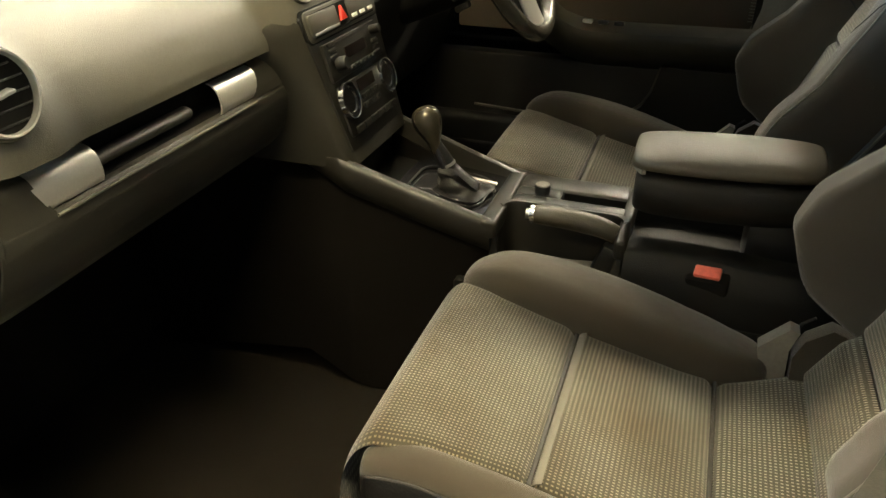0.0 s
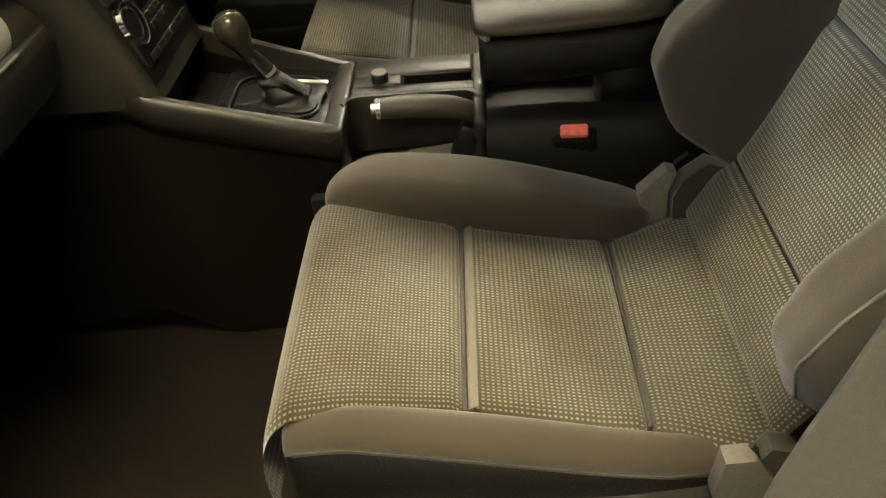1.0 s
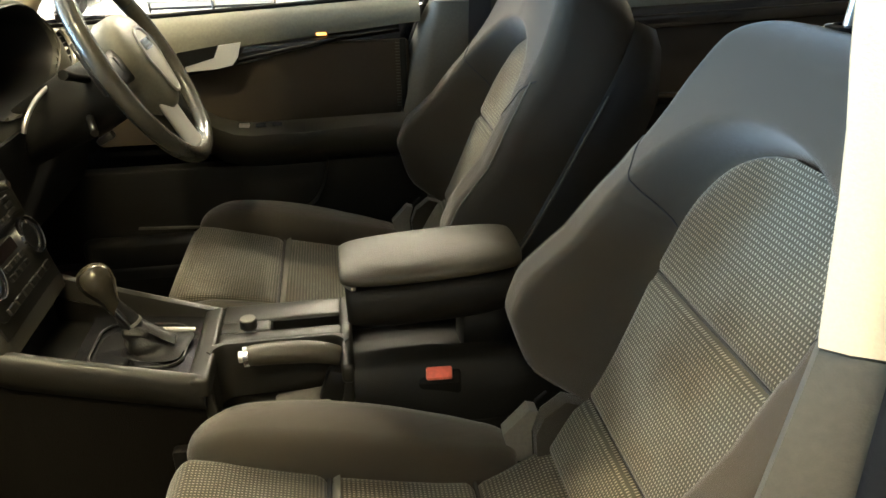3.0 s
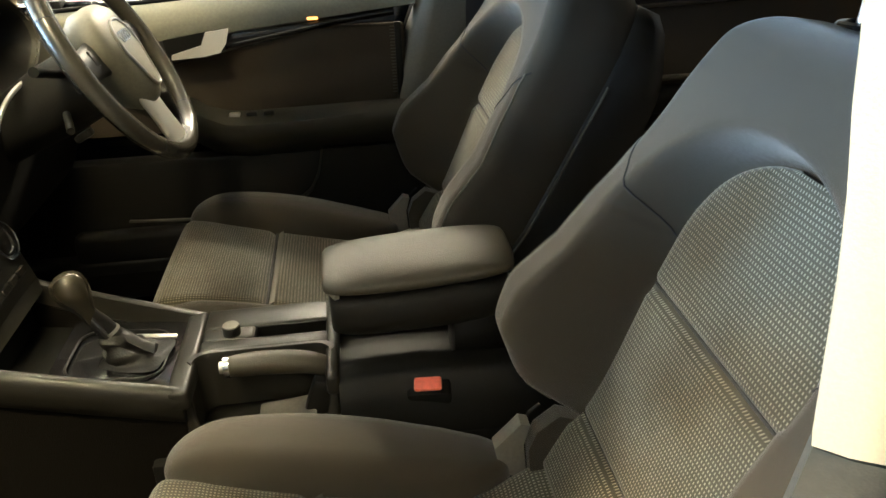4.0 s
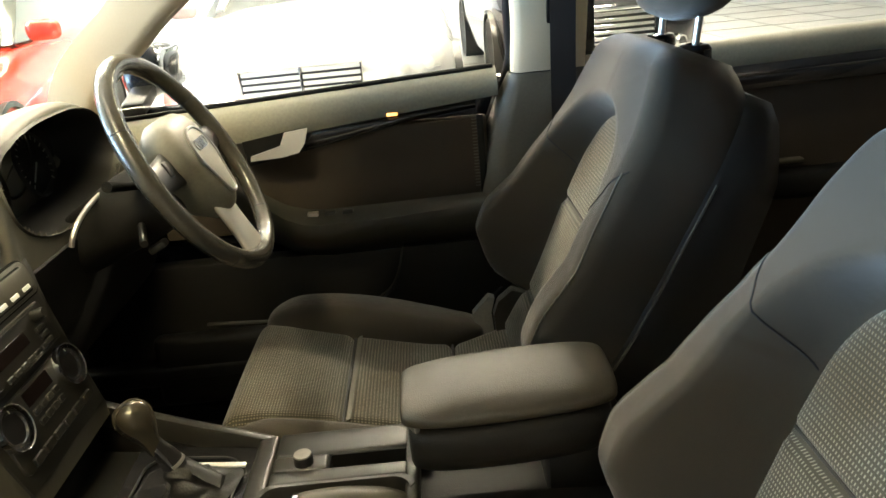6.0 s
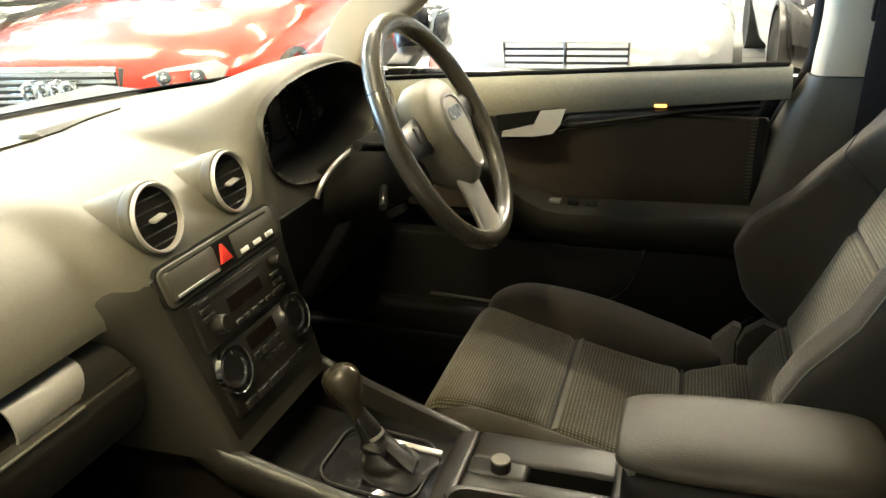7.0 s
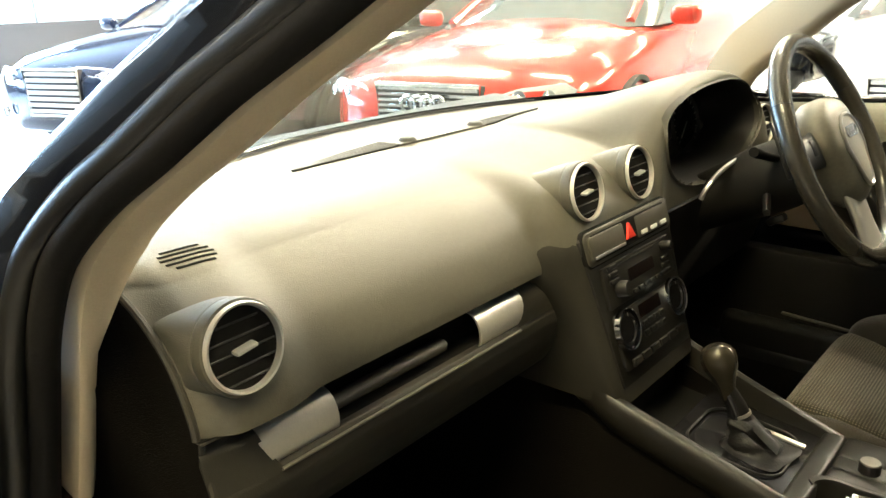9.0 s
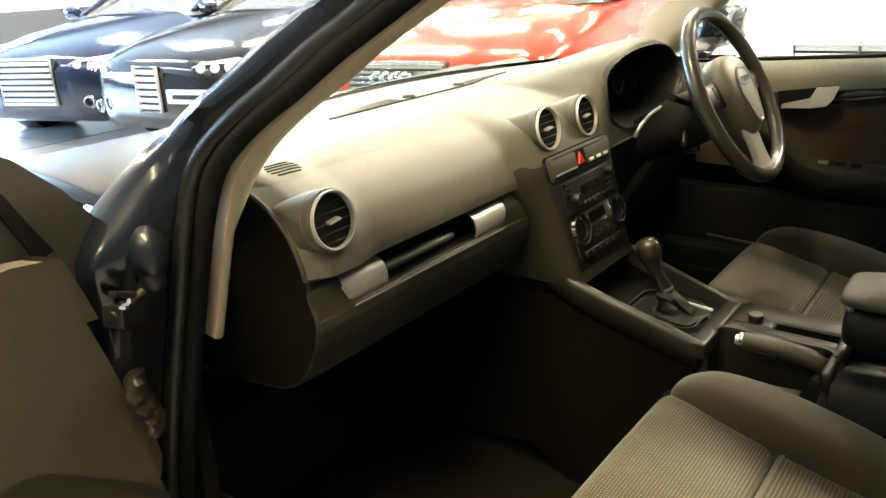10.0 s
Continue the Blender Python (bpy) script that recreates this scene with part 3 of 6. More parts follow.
BACK_W = ((0, 0.186), (0.05, 0.188), (0.080, 0.190), (0.095, 0.204), (0.115, 0.228), (0.14, 0.248), (0.17, 0.260), (0.22, 0.266), (0.30, 0.257), (0.38, 0.242), (0.44, 0.230), (0.50, 0.215), (0.545, 0.194), (0.576, 0.172), (0.597, 0.143), (0.608, 0.115))
BACK_AMP = ((0, 0.0), (0.066, 0.0), (0.082, 0.026), (0.10, 0.056), (0.125, 0.080), (0.15, 0.100), (0.185, 0.121), (0.22, 0.120), (0.27, 0.101), (0.355, 0.056), (0.433, 0.014), (0.50, 0.004), (0.622, 0.002))
BACK_TH = ((0, 0.05), (0.17, 0.075), (0.37, 0.105), (0.48, 0.125), (0.56, 0.115), (0.622, 0.08))
BACK_TOP = 0.608


def insert_half(s):
    w = spline(s, ((0, 0.183), (0.075, 0.183), (0.10, 0.176), (0.15, 0.163), (0.20, 0.157), (0.30, 0.154)))
    if s > 0.36:
        w *= math.sqrt(max(0.0, 1 - ((s - 0.36) / 0.132) ** 2.3))
    return w


def back_depth(x, s, worn=1.0):
    wi, w, amp = insert_half(s), spline(s, BACK_W), spline(s, BACK_AMP) * (worn if x < 0 else 1.0)
    ax = abs(x)
    # distance outside the arched insert
    out = ax - wi if s < 0.36 else (math.sqrt((ax / 0.154) ** 2 + ((s - 0.36) / 0.132) ** 2.3) - 1) * 0.14
    t = min(1, max(0, out / (0.026 + 0.20 * amp)))
    lip = (t * t * (3 - 2 * t))
    top = min(1, max(0, (s - 0.30) / 0.12))
    d = lip * (amp + 0.036 * top) - (0.012 + 0.008 * top) * (1 - lip)
    r = max(0.0, (ax - (w - 0.026)) / 0.026)
    d -= 0.034 * (1 - math.sqrt(max(0, 1 - min(1, r) ** 2)))
    end = max(0.0, (s - 0.566) / 0.042)
    return d - 0.05 * (1 - math.sqrt(max(0, 1 - min(1, end) ** 2)))


def make_seat(label, recline=0.0, worn=1.0):
    def spine(s):
        return seat_back_frame(s, recline)
    t = thing("front_seat", label, "car seat", "front seats")
    # backrest body
    rings, N = [], 84
    for i in range(126):
        s = BACK_TOP * i / 125
        c, nrm = spine(s)
        w = spline(s, BACK_W)
        thick = lerp(s, BACK_TH)
        ring = []
        for j in range(N + 1):
            x = w * math.sin((j / N - 0.5) * math.pi)
            ring.append(c + Vector((x, 0, 0)) + nrm * back_depth(x, s, worn))
        edge = back_depth(w, s)
        near = back_depth(-w, s, worn)
        for fx, fd in ((1.0, 0.35), (0.99, 0.7), (0.93, 0.93), (0.6, 1.0), (0, 1.03), (-0.6, 1.0), (-0.93, 0.93), (-0.99, 0.7), (-1.0, 0.35)):
            ring.append(c + Vector((w * fx, 0, 0)) + nrm * ((edge if fx > 0 else near) - ((edge if fx > 0 else near) + thick) * fd))
        rings.append(ring)
    part("backrest", loft(rings), M_KNIT, t, "dark grey knit backrest with deep side bolsters", 70)
    # backrest insert in three panels
    for s0, s1 in ((0.012, 0.106), (0.110, 0.303), (0.307, 0.490)):
        def ins(u, v, s0=s0, s1=s1):
            s = s0 + (s1 - s0) * v
            w = max(0.004, insert_half(s) - 0.003)
            x = (2 * u - 1) * w
            c, nrm = spine(s)
            e = min(v, 1 - v) * (s1 - s0) if s1 < 0.4 else v * (s1 - s0)
            ex = w - abs(x)
            puff = 0.011 * math.sqrt(min(1, e / 0.012)) * math.sqrt(min(1, ex / 0.012))
            top = min(1, max(0, (s - 0.30) / 0.12))
            return c + Vector((x, 0, 0)) + nrm * (puff - 0.0095 - 0.008 * top + 0.020 * max(0, 1 - s / 0.11) ** 0.8)
        nv = max(8, int((s1 - s0) / 0.006))
        part("back_panel", sheet(ins, 36, nv, 0, lambda u, v, s0=s0, s1=s1: ((2 * u - 1) * insert_half(s0 + (s1 - s0) * v), s0 + (s1 - s0) * v)), M_DOT, t, "dotted grey woven backrest panel", 70)
    for s in (0.108, 0.305):
        c, nrm = spine(s)
        w = insert_half(s) - 0.004
        part("seam", tube([c + Vector((x * w, 0, 0)) - nrm * 0.010 for x in [k / 8 - 1 for k in range(17)]], 0.0018, 6), M_PIPEDARK, t)
    for side in (-1, 1):
        pts = []
        for k in range(40):
            s = 0.10 + 0.34 * k / 39
            c, nrm = spine(s)
            x = spline(s, BACK_W) - 0.012
            pts.append(c + Vector((side * x, 0, 0)) + nrm * (back_depth(side * x, s, worn) + 0.0008))
        part("piping", tube(pts, 0.0014, 6), M_PIPE, t, "thin light seam piping")
        pts = []
        for k in range(14):
            x0 = 0.158 if side > 0 or worn == 1.0 else 0.180
            x = x0 + (0.222 - x0) * k / 13
            s = 0.445 - 0.085 * (1 - k / 13)
            c, nrm = spine(s)
            pts.append(c + Vector((side * x, 0, 0)) + nrm * (back_depth(side * x, s, worn) + 0.0002))
        part("shoulder_seam", tube(pts, 0.0012, 6), M_SEAM, t)
    # back shell
    rings = []
    for i in range(25):
        s = 0.02 + 0.56 * i / 24
        c, nrm = spine(s)
        th = lerp(s, BACK_TH)
        sh = lerp(s, ((0, 0.07), (0.3, 0.04), (0.6, 0.0)))
        front = max(-th - 0.004, -0.024 - 0.17 * max(0, s - 0.16))
        w = spline(s, BACK_W)
        rings.append([c + Vector((w * fx, 0, 0)) + nrm * d for fx, d in ((-1.0, front), (-1.014, front - 0.006), (-1.012, -th - 0.012), (-0.94, -th - 0.03 - sh), (0, -th - 0.045 - sh), (0.94, -th - 0.03 - sh), (1.012, -th - 0.012), (1.014, front - 0.006), (1.0, front), (0.9, -th + 0.006), (0, -th + 0.002), (-0.9, -th + 0.006))])
    part("back_shell", loft(rings), M_BLACK, t, "black plastic back shell", 60)
    for k in (1, 7):
        part("shell_bead", tube([r[k] for r in rings[5:20]], 0.0020, 6), M_PILLARLOW, t, "thin bead along the shell")
    # cushion panels
    for y0, y1, drop in ((0.897, 1.09, 1), (0.714, 0.893, 0), (0.575, 0.710, 0)):
        def pad(u, v, y0=y0, y1=y1, drop=drop):
            if drop and v > 0.72:
                k = (v - 0.72) / 0.28
                y, z = 1.058 + 0.044 * math.sin(k * 1.9), 0.533 - 0.15 * k ** 1.7
            else:
                y = y0 + ((1.058 if drop else y1) - y0) * (v / 0.72 if drop else v)
                z = cushion_top(y)
            w = lerp(y, ((0.57, 0.185), (0.62, 0.188), (0.68, 0.160), (0.71, 0.149), (0.89, 0.147), (1.0, 0.158), (1.07, 0.172)))
            x = (2 * u - 1) * w
            e = v * (y1 - y0) if drop else min(v, 1 - v) * (y1 - y0)
            ex = w - abs(x)
            puff = 0.012 * (math.sqrt(min(1, e / 0.011)) - 1) + 0.010 * (math.sqrt(min(1, ex / 0.014)) - 1)
            return Vector((x, y, z + puff + 0.003 * math.cos(x * 9)))
        part("cushion_panel", sheet(pad, 40, 44 if drop else 34, 0, lambda u, v, f=pad, y0=y0, y1=y1: ((2 * u - 1) * 0.155, y0 + v * (y1 - y0) * (1.45 if y1 > 1 else 1))), M_DOT, t, "dotted grey woven cushion panel", 70)
    for y in (0.895, 0.712):
        part("seam", tube([(x, y, cushion_top(y) - 0.006) for x in [-0.146 + k * 0.0182 for k in range(17)]], 0.003, 6), M_PIPEDARK, t)
        if y > 0.8:
            part("welt", sheet(lambda u, v: Vector((-0.145 + 0.29 * u, y - 0.0035 - 0.010 * v, cushion_top(y - 0.0035 - 0.010 * v) + 0.0038 - 0.012 * (1 - math.sqrt(min(1, (0.001 + 0.010 * v) / 0.011))))), 24, 8, 0.001), M_PIPE, t, "smooth light welt along the seam", 60)
    # cushion bolsters, the one by the door worn flat and narrow
    for side, cx0, hw, rise in ((-1, 0.172, 0.028, 0.010), (1, 0.203, 0.064, 0.058)):
        rings, sides = [], []
        for i in range(41):
            a = math.pi * i / 40
            y = 0.858 + 0.212 * math.cos(a)
            e = max(0.02, math.sin(a)) ** (0.55 if side > 0 else 0.30)
            base = cushion_top(min(y, 1.05)) + lerp(y, ((0.6, 0.0), (1.0, 0.0), (1.08, -0.012)))
            top, bot = base + rise * max(0.02, math.sin(a)) ** 0.8 - 0.006, 0.37
            ring = []
            if side < 0:
                # flat top face, seam at its outer edge, steep side below
                top -= 0.016 * (1 - e)
                for dx, z in ((-0.028, bot), (-0.028, top - 0.03), (-0.026, top - 0.009), (-0.020, top - 0.003), (-0.010, top), (0.002, top - 0.002), (0.012, top - 0.006), (0.018, top - 0.011), (0.0215, top - 0.017), (0.0215, top - 0.023), (0.016, top - 0.028), (0.012, bot)):
                    ring.append((-(cx0 + dx * e), y, z))
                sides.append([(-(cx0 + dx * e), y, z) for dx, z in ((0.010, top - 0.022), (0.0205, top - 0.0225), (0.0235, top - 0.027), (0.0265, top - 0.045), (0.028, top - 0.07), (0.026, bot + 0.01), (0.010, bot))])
                rings.append(ring)
                continue
            for k in range(32):
                b = 2 * math.pi * k / 32
                cx, sx = math.cos(b), math.sin(b)
                xx = cx0 + hw * e * math.copysign(abs(cx) ** 0.55, cx) - 0.010 * max(0, sx)
                zz = (top + bot) / 2 + (top - bot) / 2 * math.copysign(abs(sx) ** 0.72, sx)
                ring.append((side * xx, y, zz))
            rings.append(ring)
        if sides:
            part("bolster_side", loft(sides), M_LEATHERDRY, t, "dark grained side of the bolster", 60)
        part("cushion_bolster", loft(rings), M_KNIT, t, "smooth dark grey knit side bolster", 70)
        pts = []
        for k in range(3, 28):
            a = math.pi * k / 30
            y = 0.858 + 0.212 * math.cos(a)
            e = max(0.02, math.sin(a)) ** (0.55 if side > 0 else 0.30)
            if side > 0:
                pts.append((cx0 + hw * e * 0.96, y, cushion_top(min(y, 1.05)) - 0.020 + rise * 0.5 * math.sin(a)))
            else:
                pts.append((-(cx0 + 0.0215 * e), y, cushion_top(min(y, 1.05)) + lerp(y, ((0.6, 0.0), (1.0, 0.0), (1.08, -0.012))) + rise * math.sin(a) ** 0.8 - 0.029 - 0.016 * (1 - e)))
        part("piping", tube(pts, 0.0020, 6), M_PIPEDARK, t, "stitched bolster seam")
        # base shield and hinge cover
        sh = []
        for k in range(15):
            y = 0.60 + 0.46 * k / 14
            zt = lerp(y, ((0.6, 0.425), (0.75, 0.415), (0.95, 0.42), (1.06, 0.40)))
            q = cx0 + hw - 0.267 - (0.002 if side < 0 else 0)
            sh.append([(side * (0.23 + q), y, 0.27), (side * (0.275 + q), y, 0.28), (side * (0.292 + q), y, zt - 0.03), (side * (0.288 + q), y, zt), (side * (0.268 + q), y, zt + 0.006), (side * (0.23 + q), y, zt - 0.01)])
        part("base_shield", loft(sh), M_SHELL, t, "black plastic seat side shield", 50)
        if side > 0:
            outline = frame_at((0.204, 0, 0), (0, 1, 0), (0, 0, 1))
            hc = part("hinge_cover", slab([(0.667, 0.503), (0.659, 0.460), (0.626, 0.452), (0.630, 0.505), (0.622, 0.534), (0.634, 0.538)], 0.026, outline, 0.006, 3), M_HINGE, t, "light grey plastic hinge cover", 60)
            part("cover_joint", tube([Vector((0.2055, y, z)) for y, z in ((0.624, 0.450), (0.628, 0.50), (0.618, 0.533), (0.604, 0.545))], 0.0024, 8), M_SEAM, hc)
            part("back_foot", slab([(0.622, 0.450), (0.626, 0.503), (0.616, 0.530), (0.588, 0.552), (0.555, 0.540), (0.56, 0.45)], 0.03, frame_at((0.198, 0, 0), (0, 1, 0), (0, 0, 1)), 0.008, 3), M_KNIT, t, "", 60)
        else:
            side_plane = frame_at((-0.200, 0, 0), (0, 1, 0), (0, 0, 1))
            hc = part("hinge_cover", slab([(0.671, 0.450), (0.667, 0.504), (0.641, 0.506), (0.619, 0.475), (0.622, 0.439), (0.644, 0.429)], 0.022, side_plane, 0.005, 3), M_HINGE, t, "light grey plastic hinge cover", 60)
            part("cover_joint", tube(smooth_path([Vector((-0.209, y, z)) for y, z in ((0.643, 0.512), (0.634, 0.500), (0.622, 0.482), (0.604, 0.470))], 4), 0.0028, 8), M_SEAM, hc)
            part("back_foot", slab([(0.636, 0.505), (0.629, 0.519), (0.608, 0.514), (0.590, 0.49), (0.594, 0.455), (0.615, 0.472)], 0.024, frame_at((-0.196, 0, 0), (0, 1, 0), (0, 0, 1)), 0.006, 3), M_PILLARLOW, t, "grey plastic foot of the backrest", 60)
        part("rail", box(0.03, 0.62, 0.04, pose(side * 0.17, 0.83, 0.262), 0.005), M_HINGE, t)
    part("cushion_base", box(0.36, 0.44, 0.14, pose(0, 0.83, 0.38), 0.03, 3), M_KNIT, t)
    # headrest
    c, nrm = spine(0.60)
    for side in (-1, 1):
        part("headrest_post", tube([c + Vector((side * 0.08, -0.035, -0.03)), c + Vector((side * 0.08, -0.05, 0.10))], 0.0052, 12), M_SILVER, t, "satin steel headrest post")
        part("post_collar", lathe([(0.0, 0.005), (0.010, 0.005), (0.012, 0.007), (0.019, 0.006), (0.024, 0.0), (0.024, -0.02), (0, -0.02)], pose(side * 0.08 + c.x, c.y - 0.037, c.z - 0.002), 24), M_GLOSSBLACK, t, "black post collar")
    rings = []
    for i in range(21):
        z = -1 + 2 * i / 20
        k = max(0.04, 1 - abs(z) ** 3.2) ** 0.45
        rings.append([(c.x + (0.135 - 0.015 * z) * k * math.copysign(abs(math.cos(a)) ** 0.6, math.cos(a)), c.y - 0.055 - 0.02 * z + 0.058 * k * math.copysign(abs(math.sin(a)) ** 0.8, math.sin(a)), c.z + 0.118 + 0.085 * z) for a in [2 * math.pi * j / 28 for j in range(28)]])
    part("headrest", loft(rings), M_KNIT, t, "dark grey knit headrest", 70)
    return t


SEAT_X = 0.367
seat_p = make_seat("dark grey sports seat with dotted woven centre panels")
seat_p.matrix_basis = pose(-SEAT_X, -0.006, 0.016)
seat_d = make_seat("dark grey sports seat behind the steering wheel", 2.6, 0.72)
seat_d.matrix_basis = pose(SEAT_X, 0.079, 0.025)


# ---- dashboard ----
VENT_R = 0.0365
DASH = ((1.90, 0.955), (1.78, 0.962), (1.66, 0.965), (1.56, 0.962), (1.50, 0.956), (1.45, 0.945), (1.41, 0.927), (1.38, 0.902), (1.363, 0.875), (1.354, 0.852), (1.352, 0.838))


HOOD = ((1.90, 0.955), (1.76, 0.962), (1.66, 0.974), (1.58, 0.990), (1.51, 1.006), (1.45, 1.021), (1.40, 1.032), (1.37, 1.031), (1.352, 1.012), (1.348, 0.93), (1.352, 0.838))


def rolled(rows, v):
    """Smooth point at v (0 to 1) along a profile of (y, z)."""
    n = len(rows) - 1
    i = min(int(v * n), n - 1)
    t = v * n - i
    p = [rows[min(max(i + d, 0), n)] for d in (-1, 0, 1, 2)]
    return tuple(0.5 * (2 * b + (c - a) * t + (2 * a - 5 * b + 4 * c - d) * t * t + (3 * b - a - 3 * c + d) * t ** 3) for a, b, c, d in zip(*p))


def dash_point(x, v):
    y, z = rolled(DASH, v)
    if y > 1.45:
        y = 1.45 + (y - 1.45) / 0.45 * (screen_y(x) + 0.005 - 1.45)
    # the hood over the instruments
    hx = abs(x - 0.355) / 0.255
    if hx < 1:
        b = (1 - hx ** 2.4) ** 0.75
        hy, hz = rolled(HOOD, v)
        if hy > 1.45:
            hy = 1.45 + (hy - 1.45) / 0.45 * (screen_y(x) + 0.005 - 1.45)
        y, z = y + (hy - y) * b, z + (hz - z) * b
    # the middle stands forward round the centre vents
    q = min(1, max(0, (0.180 - abs(x)) / 0.062))
    near = lerp(y, ((1.35, 0.025), (1.38, 0.028), (1.41, 0.034), (1.45, 0.034), (1.50, 0.020), (1.57, 0.0)))
    y -= q * q * (3 - 2 * q) * near * (0.0 if hx < 1 and x > 0.2 else 1 - (max(0, 1 - hx ** 2.4) ** 0.75 if hx < 1 else 0))
    q = min(1, max(0, (0.085 - abs(abs(x) - 0.606)) / 0.055))
    y -= 0.42 * q * q * (3 - 2 * q) * near
    # the face is narrower than the top
    e = max(0, abs(x) - 0.60) / 0.105
    if e > 0:
        cut = min(1, max(0, (1.52 - y) / 0.06))
        x = math.copysign(abs(x) - 0.05 * e * cut, x)
        y += 0.012 * e * e * cut
    return Vector((x, y, z))


M_EDGE = shade("pale_edge_plastic", (0.13, 0.125, 0.10), 0.4, bump=0)
M_SLOT = shade("dark_slot", (0.010, 0.010, 0.009), 0.8, bump=0, spec=0.08)
M_SLAT = shade("vent_slat_plastic", (0.018, 0.018, 0.016), 0.3, bump=0)


def binnacle_outline(n):
    out = []
    for k in range(n):
        a = 2 * math.pi * k / n
        cx, sx = math.cos(a), math.sin(a)
        out.append((0.355 + 0.195 * math.copysign(abs(cx) ** 0.85, cx), 0.940 + (0.080 if sx > 0 else 0.085) * math.copysign(abs(sx) ** 0.9, sx)))
    return out


def binnacle_in(x, z):
    return abs((x - 0.355) / 0.195) ** 2.3 + abs((z - 0.940) / (0.080 if z > 0.940 else 0.085)) ** 2.2


def vent(parent, m, r=0.046, flare=1.0):
    """Round air vent facing local +z."""
    pod = part("vent_pod", lathe([(r * 1.06, -0.016), (r * 1.115, -0.0125), (r * 1.125, -0.0115), (r * 1.125, -0.003), (r * 1.11, 0.0), (r * 1.04, 0.001), (r * 1.0, -0.010)], m, 48), M_DASH, parent, "short drum round the vent")
    # behind the drum the dashboard swells into a soft hump that fades away
    rings = []
    for d in (0.0128, 0.0135, 0.016, 0.020, 0.025, 0.031, 0.038, 0.046, 0.055, 0.065, 0.077, 0.090, 0.105, 0.12):
        wide = spline(d, ((0.012, 1.12), (0.02, 1.16), (0.031, 1.27), (0.046, 1.50), (0.065, 1.50 + 0.50 * flare), (0.12, 1.7 + 1.3 * flare)))
        high = lerp(d, ((0.012, 1.12), (0.03, 1.08), (0.06, 0.92), (0.09, 0.66), (0.12, 0.3)))
        ring = []
        for k in range(56):
            a = 2 * math.pi * k / 56
            q = r * (high + (wide - high) * (1 - max(0.0, math.sin(a)) ** 1.6)) * (0.985 if d < 0.013 else 1)
            p = m @ Vector((q * math.cos(a), q * math.sin(a), -d))
            p.x = max(-0.648, min(0.648, p.x))
            ring.append(p)
        rings.append(ring)
    part("vent_hump", loft(rings, True, False), M_DASH, pod, "", 80)
    part("vent_ring", lathe([(r * 1.05, -0.004), (r * 1.05, 0.003), (r * 1.02, 0.0055), (r * 0.97, 0.005), (r * 0.945, 0.001), (r * 0.94, -0.004)], m, 48, True), M_PAINTSILVER, pod, "satin silver vent ring")
    part("vent_well", lathe([(r * 0.945, -0.001), (r * 0.90, -0.03), (0.001, -0.034)], m, 32), M_SLOT, pod)
    for k in range(5):
        y = (k - 2) * r * 0.34
        w = 2 * math.sqrt((r * 0.90) ** 2 - y * y)
        part("vent_slat", box(w, 0.0019, 0.020, m @ pose(0, y, -0.010, 16), 0.0006, 1), M_SLAT, pod)
    part("vent_tab", box(0.022, 0.0038, 0.014, m @ pose(0, 0, 0.0, 12, 0, 6), 0.0018, 2), M_PAINTSILVER, pod, "silver vent tab")
    return pod


